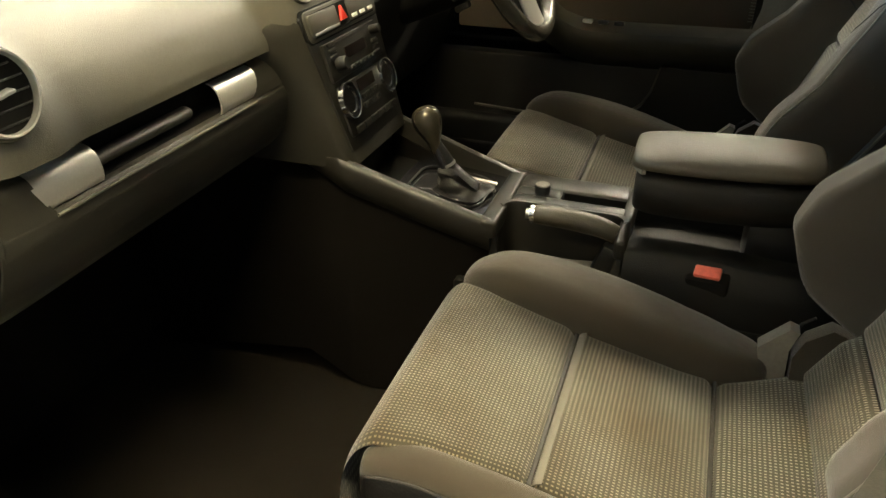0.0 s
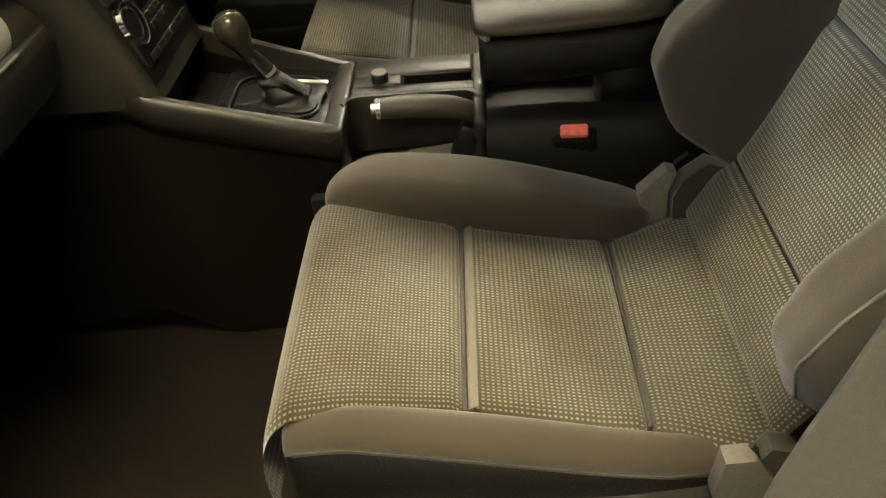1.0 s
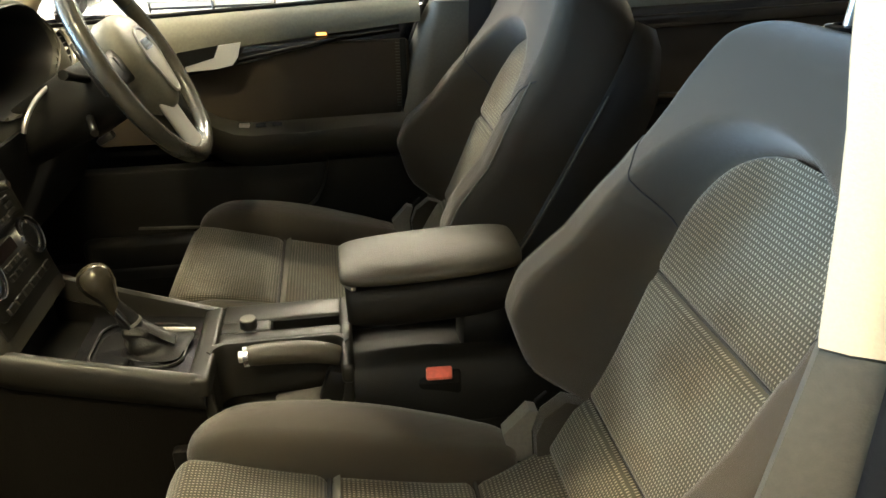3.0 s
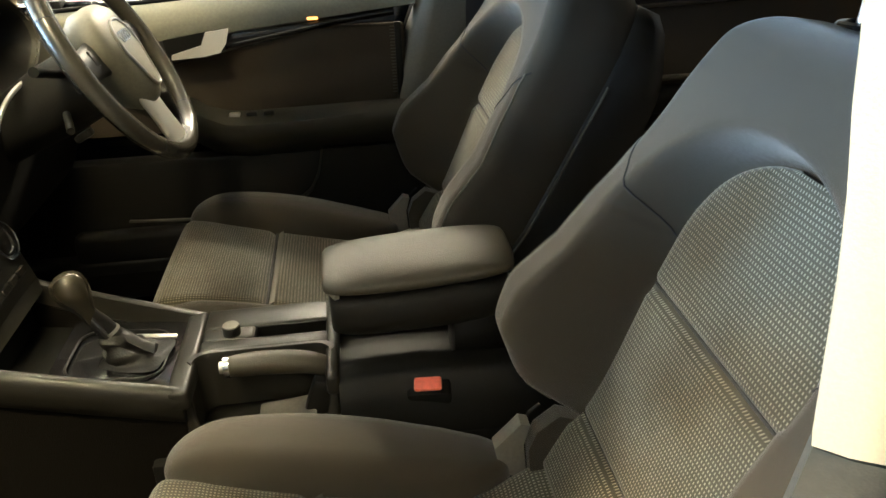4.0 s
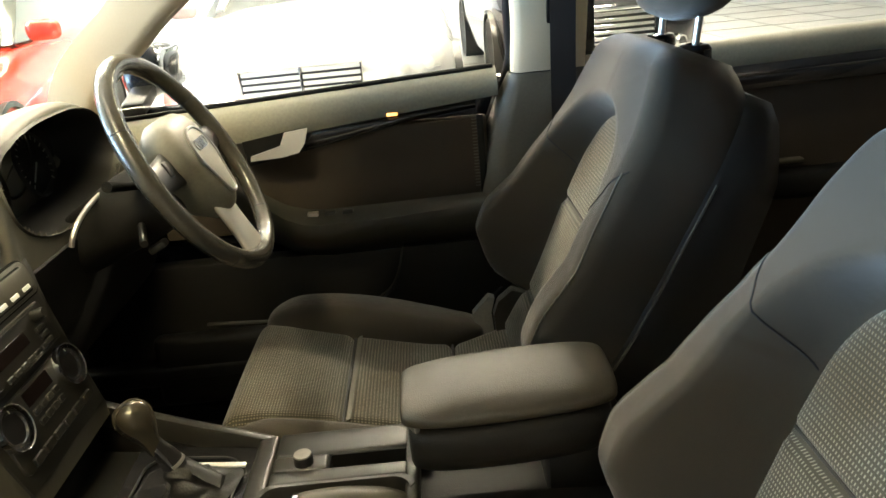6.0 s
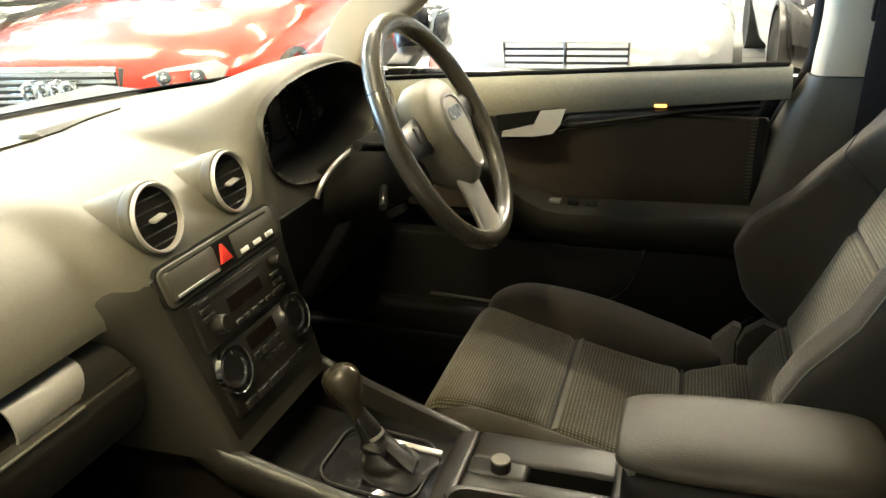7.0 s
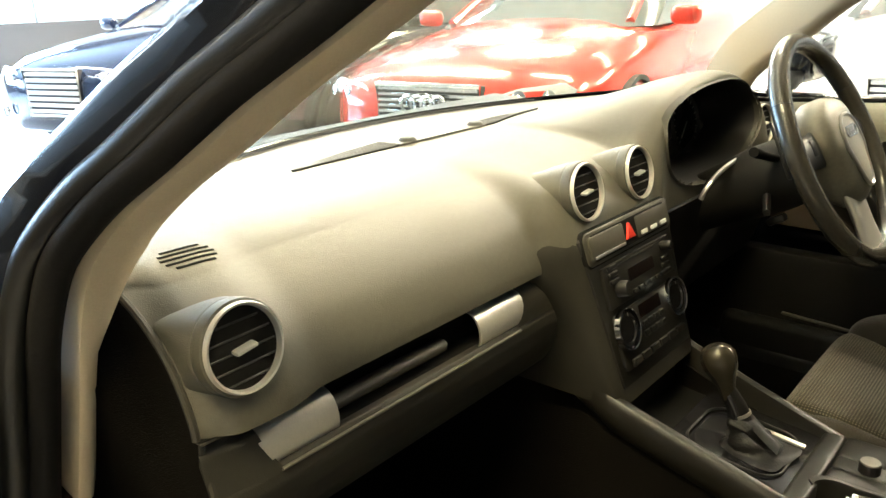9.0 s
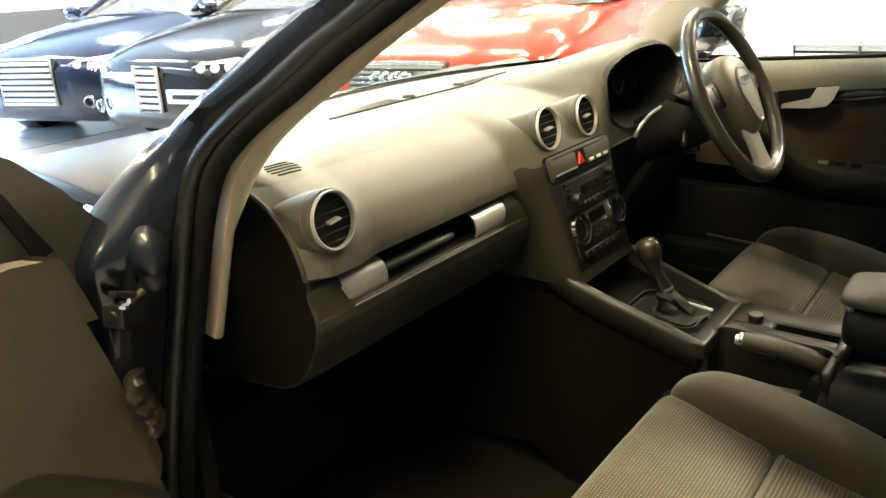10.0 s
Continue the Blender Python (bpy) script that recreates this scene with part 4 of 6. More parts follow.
def make_dash():
    t = thing("dashboard", "dark grey soft plastic dashboard with silver-ringed round vents", "dashboard")
    bm = sheet(lambda u, v: dash_point(-0.705 + 1.41 * u, v), 180, 100)
    hole = [f for f in bm.faces if (lambda c: c.y < 1.40 and binnacle_in(c.x, c.z) < 0.97)(f.calc_center_median())]
    bmesh.ops.delete(bm, geom=hole, context="FACES")
    part("upper_dash", bm, M_DASH, t, "soft grained upper dashboard", 60)
    # end caps
    for side in (-1, 1):
        edge = [dash_point(side * 0.705, k / 30) for k in range(31)]
        edge = [p for p in edge if p.y < 1.53]
        LOWEDGE = ((1.354, 0.838), (1.358, 0.815), (1.350, 0.795), (1.3465, 0.779), (1.352, 0.754), (1.363, 0.727), (1.376, 0.705), (1.396, 0.684), (1.43, 0.667), (1.50, 0.655), (1.60, 0.65), (1.68, 0.70), (1.66, 0.88))
        low = [Vector((side * 0.6545, y + 0.003, z)) for y, z in LOWEDGE]
        loop = edge + low
        hub = Vector((side * 0.664, 1.50, 0.76))
        rim = [p.lerp(hub, 0.06) - Vector((side * 0.006, 0, 0)) for p in loop]
        part("end_panel", loft([loop, rim, [p.lerp(hub, 0.5) for p in rim], [p.lerp(hub, 0.95) for p in rim]], True, True), M_BLACKSHADE, t, "black dashboard end panel", 30)
        # edge bead, coloured darker where the face rolls into shade
        part("end_bead", tube([p + Vector((-side * 0.003, -0.001, 0.0)) for p in edge], 0.0035, 8), M_OLIVESHADE, t)
        part("lower_bead", tube(smooth_path([p + Vector((-side * 0.004, 0.002, 0.0)) for p in low[0:10]], 4), 0.004, 8), M_OLIVESHADE, t)
    # glovebox: recessed channel, grip bar, silver ends, lower door
    ch = thing("glovebox", "dash plastic glovebox with a silver-ended grip and coloured-in shade", "glovebox")
    x0, x1 = -0.654, -0.130

    def channel(u, v):
        pts = ((1.352, 0.838), (1.375, 0.832), (1.386, 0.822), (1.380, 0.796), (1.3575, 0.7885))
        k = v * 4
        i = min(int(k), 3)
        k -= i
        x = x0 + (x1 - x0) * u
        return Vector((x, pts[i][0] * (1 - k) + pts[i + 1][0] * k, pts[i][1] * (1 - k) + pts[i + 1][1] * k))
    # channel coloured near-black for the shade below the dash overhang
    part("channel", sheet(channel, 30, 16), M_SLOT, ch, "recessed grip channel with shade in its colour", 60)
    LOW = ((1.3575, 0.789), (1.351, 0.787), (1.3475, 0.782), (1.3465, 0.768), (1.352, 0.745), (1.361, 0.722), (1.375, 0.700), (1.396, 0.680), (1.43, 0.664), (1.50, 0.653), (1.62, 0.645))

    def lower(u, v):
        k = v * (len(LOW) - 1)
        i = min(int(k), len(LOW) - 2)
        k -= i
        x = -0.654 + 0.535 * u
        e = max(0, (-0.60 - x) / 0.054)
        return Vector((x, LOW[i][0] * (1 - k) + LOW[i + 1][0] * k + 0.003 * e * e, LOW[i][1] * (1 - k) + LOW[i + 1][1] * k))
    # lower door: the shade below the dash is part of its colour
    part("glovebox_door", sheet(lower, 40, 40), M_OLIVESHADE, ch, "lower glovebox door with shade in its colour", 60)
    part("lip", tube([(x, 1.3462, 0.7825) for x in (-0.585, -0.50, -0.40, -0.30, -0.225)], 0.0018, 8), M_EDGE, ch, "thin light lip line")
    part("grip_bar", tube([(x, 1.366, 0.806) for x in (-0.52, -0.45, -0.40, -0.350, -0.345)], [0.010, 0.010, 0.010, 0.010, 0.006], 12, flat=0.8), M_OLIVESHADE, ch)
    for a, b in ((-0.606, -0.516), (-0.301, -0.212)):
        prof = [(1.366, 0.827), (1.359, 0.8245), (1.3535, 0.8195), (1.350, 0.812), (1.3485, 0.803), (1.349, 0.795), (1.351, 0.789), (1.355, 0.7865)]
        rings = []
        for k in range(17):
            x = k / 16
            row = []
            for y, z in prof + [(y + 0.003, z) for y, z in prof[::-1]]:
                cut = max(0, (0.833 - z) / 0.054) ** 1.5
                lo_x, hi_x = (a + 0.026 * cut ** 1.3, b + 0.003 * cut) if a < -0.4 else (a + 0.004 * cut, b - 0.020 * cut ** 1.6)
                row.append((lo_x + (hi_x - lo_x) * x, y, z))
            rings.append(row)
        part("grip_end", loft(rings), M_PAINTSILVER, ch, "satin silver grip end", 50)
    # the face is closed and set back beyond the right grip end
    def close(u, v):
        z = 0.840 - 0.053 * v
        start = -0.211 - 0.020 * max(0, (0.833 - z) / 0.054) ** 1.6
        y = lerp(z, ((0.787, 1.3485), (0.80, 1.3500), (0.812, 1.353), (0.823, 1.359), (0.832, 1.368), (0.840, 1.376)))
        return Vector((start + (-0.118 - start) * u, y, z))
    part("face_end", sheet(close, 12, 24, 0), M_OLIVESHADE, ch, "", 60)
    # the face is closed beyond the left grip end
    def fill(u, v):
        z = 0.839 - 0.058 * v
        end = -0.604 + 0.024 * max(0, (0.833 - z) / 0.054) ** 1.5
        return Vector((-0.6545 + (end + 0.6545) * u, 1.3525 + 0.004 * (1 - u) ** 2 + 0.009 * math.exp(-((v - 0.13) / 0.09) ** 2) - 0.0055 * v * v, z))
    part("face_end", sheet(fill, 8, 30, 0), M_OLIVESHADE, ch, "", 60)
    # vents
    vent(t, frame_at((-0.606, 1.351, 0.907), (1, 0.05, 0), (0, 0.18, 1)), VENT_R, 0.3)
    vent(t, frame_at((-0.076, 1.349, 0.923), (1, 0, 0), (0, 0.22, 1)), 0.0365, 1.0)
    vent(t, frame_at((0.068, 1.349, 0.921), (1, 0, 0), (0, 0.22, 1)), 0.0365, 1.0)
    vent(t, frame_at((0.612, 1.36, 0.912), (1, -0.05, 0), (0, 0.18, 1)), VENT_R)
    # demister grille and side grille on top
    def on_top(x, y):
        best = min((dash_point(x, k / 200) for k in range(120)), key=lambda p: abs(p.y - y))
        return best.z
    def lens(x, q, lift):
        """Point on the pointed demister field, q from its front edge to its back edge."""
        y = 1.624 + q * 0.050 * max(0.02, 1 - ((x + 0.055) / 0.278) ** 2)
        return Vector((x, y, on_top(x, y) + lift))
    for a, b in ((-0.330, -0.135), (0.072, 0.220)):
        gr = thing("demister_grille", "dark slotted demister grille in the dashboard top", "vent grille")
        part("grille_bed", sheet(lambda u, v: lens(a + (b - a) * u, v, 0.0012), 16, 4, 0.001), M_SLOT, gr)
        for row in range(6):
            part("slat", tube([lens(a + (b - a) * k / 10, (row + 0.5) / 6, 0.0022) for k in range(11)], 0.0016, 6, flat=0.6), M_OLIVESHADE, gr)
    part("demister_cover", sheet(lambda u, v: lens(-0.133 + 0.203 * u, v * 1.04 - 0.02, 0.003), 12, 5, 0.002), M_DASH, t)
    for x in (-0.105, 0.055):
        p = lens(x, 0.25, 0.003)
        part("sensor", lathe([(0.001, 0.006), (0.010, 0.005), (0.013, 0.002), (0.014, 0)], pose(p.x, p.y, p.z), 20), M_OLIVESHADE, t, "small domed light sensor")
    for side in (-1, 1):
        gr = thing("side_demister", "small oval slotted grille beside the pillar", "vent grille", "side demisters")
        for row in range(5):
            y = 1.450 + row * 0.0068
            w = 0.027 * math.sqrt(1 - ((row - 2) / 2.9) ** 2)
            pts = [(side * 0.580 + q * w, y, on_top(side * 0.580 + q * w, y) - 0.0002) for q in (-1, -0.5, 0, 0.5, 1)]
            part("slot", tube(pts, 0.0020, 6, flat=0.6), M_SLOT, gr)
    # instrument binnacle
    ins = thing("instrument_cluster", "dark instrument binnacle with round dials", "instruments")
    out = binnacle_outline(60)
    def hood_y(x, z):
        return min((dash_point(x, k / 160) for k in range(90, 161)), key=lambda p: abs(p.z - z)).y
    ys = [hood_y(x, z) for x, z in out]
    rim0 = [(x, y - 0.004, z) for (x, z), y in zip(out, ys)]
    rim1 = [(0.355 + (x - 0.355) * 0.95, 1.46, 0.940 + (z - 0.940) * 0.92) for x, z in out]
    rim_out = [(0.355 + (x - 0.355) * 1.03, y + 0.006, 0.940 + (z - 0.940) * 1.05) for (x, z), y in zip(out, ys)]
    # rim takes the darkened dash plastic for the shade under the hood
    part("binnacle_rim", loft([rim_out, rim0, [(0.355 + (x - 0.355) * 0.985, y + 0.01, 0.940 + (z - 0.940) * 0.98) for (x, z), y in zip(out, ys)]], True, False), M_OLIVESHADE, ins, "soft rim of the hood", 60)
    part("binnacle", loft([rim0, rim1], True, False), M_BLACK, ins, "black binnacle hood", 50)
    bm = bmesh.new()
    bm.faces.new([bm.verts.new(p) for p in rim1])
    part("dial_face", bm, M_GLOSSBLACK, ins)
    for x in (0.275, 0.435):
        m = frame_at((x, 1.445, 0.932), (1, 0, 0), (0, 0.2, 1))
        part("dial_ring", lathe([(0.052, 0), (0.054, 0.006), (0.056, 0)], m, 40, True), M_CONSOLE, ins, "thin dark dial ring")
        for k in range(19):
            a = radians(225 - k * 15)
            part("dial_mark", box(0.0075, 0.0014, 0.001, m @ pose(0.046 * math.cos(a), 0.046 * math.sin(a), 0.002, 0, 0, math.degrees(a)), 0), M_EDGE, ins)
        part("needle", box(0.042, 0.0022, 0.002, m @ pose(-0.015, -0.012, 0.005, 0, 0, 40), 0.0006, 1), M_EDGE, ins)
    part("trim_curve", tube(smooth_path([(0.243, 1.325, 0.846), (0.247, 1.320, 0.862), (0.262, 1.314, 0.878), (0.295, 1.31, 0.890), (0.345, 1.31, 0.894), (0.39, 1.31, 0.892)], 6), 0.004, 8), M_SILVER, ins, "silver curved trim line")
    # dash under the wheel
    def under(u, v):
        x = 0.115 + 0.585 * u
        pts = ((1.352, 0.838), (1.36, 0.80), (1.375, 0.72), (1.40, 0.64), (1.46, 0.58), (1.56, 0.56))
        k = v * 5
        i = min(int(k), 4)
        k -= i
        return Vector((x, pts[i][0] * (1 - k) + pts[i + 1][0] * k, pts[i][1] * (1 - k) + pts[i + 1][1] * k))
    # added panel that keeps stray light out of the footwell
    part("stray_light_panel", box(1.24, 0.36, 0.012, pose(0, 1.72, 0.602, 4), 0.002), M_BLACKSHADE, t, "added panel under the dashboard that stops stray light")
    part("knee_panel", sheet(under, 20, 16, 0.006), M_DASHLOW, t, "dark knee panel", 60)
    return t


make_dash()


# ---- centre stack ----
M_FASCIA = shade("fascia_plastic", (0.012, 0.0115, 0.009), 0.34, bump=0.1, bscale=900, spec=0.4)


def stack_y(z):
    return 1.328 + 0.32 * (z - 0.854)


STACK_UP = Vector((0, 0.32, 1)).normalized()


def on_stack(x, z, lift=0.0):
    """Frame on the centre stack's face: x across, y up the face, z towards the cabin."""
    m = frame_at((x, stack_y(z), z), (1, 0, 0), STACK_UP)
    return m @ pose(0, 0, lift)


def make_stack():
    t = thing("centre_stack", "dark centre stack with radio and climate controls", "centre console")
    rings = []
    for k in range(19):
        z = 0.652 + (0.89 - 0.652) * k / 18
        w = lerp(z, ((0.56, 0.100), (0.655, 0.110), (0.75, 0.118), (0.82, 0.128), (0.87, 0.134), (0.895, 0.128)))
        y = stack_y(z) + 1.6 * max(0, z - 0.872)
        o = lerp(z, ((0.625, 0.004), (0.66, 0.006), (0.72, 0.011), (0.76, 0.018), (0.79, 0.028), (0.81, 0.040), (0.825, 0.050), (0.84, 0.060), (0.89, 0.060)))
        half = ((w - 0.018, y), (w - 0.005, y + 0.001), (w + 0.004, y + 0.006), (w + 0.004 + 0.30 * o, y + 0.014), (w + 0.004 + 0.62 * o, y + 0.025), (w + 0.004 + 0.88 * o, y + 0.040), (w + 0.004 + o, y + 0.060), (w + 0.006 + o, 1.46))
        rings.append([(-a, b, z) for a, b in half[::-1]] + [(a, b, z) for a, b in half])
    part("stack_body", loft(rings), M_STACKSHADE, t, "olive stack surround with shade in its colour", 50)
    part("fascia", slab([(-0.1, -0.105), (0.1, -0.105), (0.122, 0.1), (0.115, 0.108), (-0.115, 0.108), (-0.122, 0.1)], 0.006, on_stack(0, 0.773, 0.003)), M_FASCIA, t, "dark olive fascia")
    # top row: lid with a silver line, hazard switch, buttons
    part("bezel_gap", slab(round_rect(0.240, 0.050, 0.013, 8), 0.006, on_stack(0, 0.855, 0.0045)), M_SLOT, t)
    part("top_bezel", slab(round_rect(0.234, 0.045, 0.011, 8), 0.006, on_stack(0, 0.855, 0.0065), 0.0025, 3), M_BEZEL, t, "olive bezel with rounded corners")
    part("row_recess", slab(round_rect(0.206, 0.035, 0.005), 0.002, on_stack(0, 0.855, 0.0085), 0.0006, 1), M_SLOT, t)
    lid = part("ashtray_lid", slab(round_rect(0.088, 0.032, 0.004), 0.008, on_stack(-0.066, 0.855, 0.010)), M_BEZEL, t)
    part("silver_line", box(0.076, 0.0035, 0.002, on_stack(-0.066, 0.8435, 0.011), 0.0005, 1), M_SILVER, lid, "thin silver line")
    part("hazard_switch", slab([(-0.0115, -0.009), (0.0115, -0.009), (0.0012, 0.012), (-0.0012, 0.012)], 0.006, on_stack(-0.008, 0.855, 0.012), 0.0015), M_RED, t, "red triangular hazard switch")
    part("button_panel", slab(round_rect(0.096, 0.032, 0.004), 0.006, on_stack(0.060, 0.855, 0.009)), M_BEZEL, t)
    for k in range(3):
        part("button_mark", box(0.017, 0.0055, 0.002, on_stack(0.030 + 0.029 * k, 0.846, 0.010), 0.0006, 1), M_WHITE, t, "white button marking")
    # radio
    rad = part("radio", slab(round_rect(0.190, 0.056, 0.004), 0.006, on_stack(0, 0.800, 0.008)), M_FASCIA, t, "dark car radio with small keys")
    part("cd_slot", box(0.125, 0.003, 0.001, on_stack(0, 0.822, 0.009), 0), M_BLACK, rad)
    part("display", box(0.072, 0.017, 0.0015, on_stack(0.0, 0.803, 0.0085), 0.0005, 1), M_DISPLAY, rad, "dark radio display")
    for x, z, r in ((-0.066, 0.794, 0.0105), (0.070, 0.815, 0.007)):
        part("radio_knob", lathe([(0.0001, 0.016), (r * 0.85, 0.016), (r, 0.013), (r * 1.05, 0)], on_stack(x, z, 0.008), 24), M_CONSOLE, rad, "dark radio knob")
    for k in range(6):
        part("radio_key", box(0.012, 0.006, 0.004, on_stack(-0.030 + 0.0165 * k, 0.781, 0.010), 0.001, 1), M_CONSOLE, rad)
    for k in range(3):
        part("radio_key", box(0.022, 0.006, 0.004, on_stack(-0.074, 0.824 - 0.009 * k, 0.010), 0.001, 1), M_CONSOLE, rad)
        part("radio_key", box(0.020, 0.006, 0.004, on_stack(0.066, 0.800 - 0.009 * k, 0.010), 0.001, 1), M_CONSOLE, rad)
    # climate
    cl = part("climate_panel", slab(round_rect(0.186, 0.078, 0.010), 0.005, on_stack(0, 0.728, 0.007)), M_FASCIA, t, "dark climate control panel")
    for x in (-0.071, 0.073):
        m = on_stack(x, 0.742, 0.007)
        part("dial_ring", lathe([(0.0262, 0), (0.0266, 0.006), (0.0278, 0.007), (0.0288, 0.0)], m, 40, True), M_CHROME, cl, "chrome dial ring")
        part("dial", lathe([(0.0001, 0.003), (0.017, 0.003), (0.0185, 0.005), (0.0215, 0.005), (0.024, 0.002), (0.0262, 0)], m, 32), M_GLOSSBLACK, cl, "glossy black climate dial")
        part("dial_mark", box(0.0010, 0.004, 0.0006, m @ pose(0.004, 0.019, 0.0053), 0), M_EDGE, cl)
    part("climate_display", box(0.060, 0.018, 0.001, on_stack(0, 0.752, 0.0077), 0), M_DISPLAY, cl)
    for i in range(4):
        for j in range(2):
            part("climate_key", box(0.012, 0.008, 0.004, on_stack(-0.024 + 0.016 * i, 0.735 - 0.013 * j, 0.009), 0.001, 1), M_CONSOLE, cl)
    for k in range(6):
        part("lower_key", box(0.022, 0.010, 0.005, on_stack(-0.065 + 0.026 * k, 0.698, 0.009), 0.001, 1), M_CONSOLE, cl)
    return t


make_stack()


# ---- tunnel console ----
M_DECK = shade("console_deck_plastic", (0.017, 0.0158, 0.012), 0.36, bump=0.18, bscale=800)

def make_console():
    t = thing("tunnel_console", "dark grey tunnel console with sloping padded rails", "centre console")
    ZC = 0.594
    for side in (-1, 1):
        pts = smooth_path([(side * 0.104, 1.36, 0.702), (side * 0.110, 1.31, 0.680), (side * 0.112, 1.282, 0.664), (side * 0.110, 1.262, 0.656), (side * 0.104, 1.19, 0.632), (side * 0.097, 1.09, 0.601), (side * 0.094, 1.05, 0.589)], 5)
        rings = []
        for p in pts:
            rings.append([p + Vector((side * a, 0, b)) for a, b in ((-0.010, -0.006), (-0.008, 0.002), (-0.001, 0.005), (0.006, 0.002), (0.010, -0.008), (0.008, -0.035), (0.0, -0.05), (-0.010, -0.05))])
        part("side_rail", loft(rings), M_DECK, t, "sloping padded console rail", 45)
        # carpet darkened here to carry the shade on the tunnel side
        part("tunnel_side", loft([[p + Vector((side * a, 0, b)) for a, b in ((-0.004, -0.03), (0.002, -0.12), (0.022, -0.40), (-0.01, -0.40), (-0.014, -0.03))] for p in [Vector((side * 0.112, 1.66, 0.664))] + pts]), M_BLACKSHADE, t, "carpeted tunnel side with shade in its colour", 45)
    # tray and shifter plate
    part("tray", box(0.20, 0.10, 0.01, pose(0, 1.25, 0.585, 4), 0.002), M_SLOT, t)
    part("tray_front", box(0.21, 0.01, 0.12, pose(0, 1.292, 0.62), 0.002), M_SLOT, t)
    plate = frame_at((0, 1.145, 0.592), (1, 0, 0), (0, 1, 0.10))
    part("shifter_plate", slab(round_rect(0.178, 0.165, 0.01), 0.02, plate), M_GLOSSBLACK, t, "black shifter surround")
    part("shifter_frame", tube([plate @ Vector((x, y, 0.003)) for x, y in round_rect(0.118, 0.125, 0.03, 8)], 0.0018, 8, True), M_CONSOLE, t, "dark shifter frame")
    part("shifter_strip", box(0.009, 0.088, 0.004, plate @ pose(0.040, -0.024, 0.005), 0.0015, 2), M_PAINTSILVER, t, "bright metal strip")
    # rear tray with openings: bars round the handbrake well
    def bar(x0, x1, y0, y1, z=ZC, h=0.03, b=0.006):
        return box(x1 - x0, y1 - y0, h, pose((x0 + x1) / 2, (y0 + y1) / 2, z - h / 2), b, 3)
    part("front_bridge", bar(-0.104, 0.098, 1.040, 1.068), M_DECK, t)
    part("right_deck", bar(-0.016, 0.014, 0.862, 1.04), M_DECK, t)
    def well(w, h, r, z):
        def fall(x):
            q = min(1, max(0, (-x - 0.008) / 0.036))
            return 0.075 * q * q * (3 - 2 * q)
        return [(-0.061 + x, 0.952 + y, max(ZC - 0.085, z - fall(x))) for x, y in round_rect(w, h, r, 8)]
    part("well_rim", loft([well(0.094, 0.200, 0.020, ZC - 0.05), well(0.094, 0.200, 0.020, ZC - 0.004), well(0.091, 0.197, 0.020, ZC + 0.001), well(0.081, 0.184, 0.022, ZC + 0.001), well(0.077, 0.180, 0.022, ZC - 0.005), well(0.074, 0.174, 0.022, ZC - 0.085)], True, False), M_DECK, t, "rounded rim of the handbrake well", 40)
    part("right_edge", bar(0.043, 0.098, 0.862, 1.04), M_DECK, t)
    part("slot_front", bar(0.012, 0.045, 0.966, 1.04), M_DECK, t)
    part("slot_floor", bar(0.010, 0.047, 0.862, 0.98, ZC - 0.03, 0.01, 0), M_SLOT, t)
    # near-black linings put the slot's shade onto its walls
    part("slot_shade", bar(0.0405, 0.0440, 0.864, 0.968, ZC - 0.003, 0.03, 0), M_SLOT, t)
    part("slot_shade", bar(0.0125, 0.0445, 0.964, 0.9675, ZC - 0.003, 0.03, 0), M_SLOT, t)
    part("rear_bridge", bar(-0.104, 0.098, 0.848, 0.866), M_DECK, t)
    part("well_floor", box(0.10, 0.20, 0.01, pose(-0.06, 0.95, 0.50, -4), 0.003), M_CONSOLE, t)
    part("well_cloth", box(0.06, 0.08, 0.008, pose(-0.062, 0.925, 0.512, -6), 0.004), M_HINGE, t, "pale worn handbrake gaiter")
    part("right_side", box(0.02, 0.60, 0.33, pose(0.098, 0.80, 0.385), 0.006), M_DASHLOW, t)
    part("left_side", box(0.02, 0.60, 0.27, pose(-0.112, 0.80, 0.36), 0.006), M_DASHLOW, t)
    # rear box under the armrest
    rings = []
    for k in range(9):
        y = 0.85 - 0.42 * k / 8
        z = 0.585 + 0.004 * math.sin(k)
        rings.append([(-0.118, y, 0.32), (-0.118, y, z - 0.04), (-0.104, y, z - 0.006), (-0.095, y, z), (-0.06, y, z), (-0.055, y, z - 0.03), (0.055, y, z - 0.03), (0.06, y, z), (0.10, y, z), (0.112, y, z - 0.03), (0.112, y, 0.32)])
    part("rear_box", loft(rings), M_DASHLOW, t, "dark rear console box", 40)
    part("coin_strip", box(0.03, 0.08, 0.004, pose(-0.02, 0.79, 0.552, 0, 0, 8), 0.001), M_CHROME, t)
    kn = thing("console_knob", "small round silver-capped rotary knob on the console", "knob")
    part("knob_body", lathe([(0.0125, 0.0), (0.0125, 0.011), (0.0115, 0.013), (0.0001, 0.0135)], pose(0.026, 0.998, ZC), 28), M_BLACK, kn)
    part("knob_cap", lathe([(0.0118, 0.0125), (0.0112, 0.0145), (0.0001, 0.015)], pose(0.026, 0.998, ZC), 28), M_HINGE, kn, "grey cap")
    part("deck_mark", box(0.0015, 0.012, 0.001, pose(0.010, 1.022, ZC + 0.0005), 0), M_BLACK, t)
    # gear lever
    g = thing("gear_lever", "gear lever with a round polished knob", "gear lever")
    part("gaiter", loft(gaiter_rings(plate)), M_LEATHERDRY, g, "creased black leather gaiter", 70)
    ax = [(0, 1.150, 0.606), (0, 1.158, 0.634), (0, 1.168, 0.656), (0, 1.176, 0.668)]
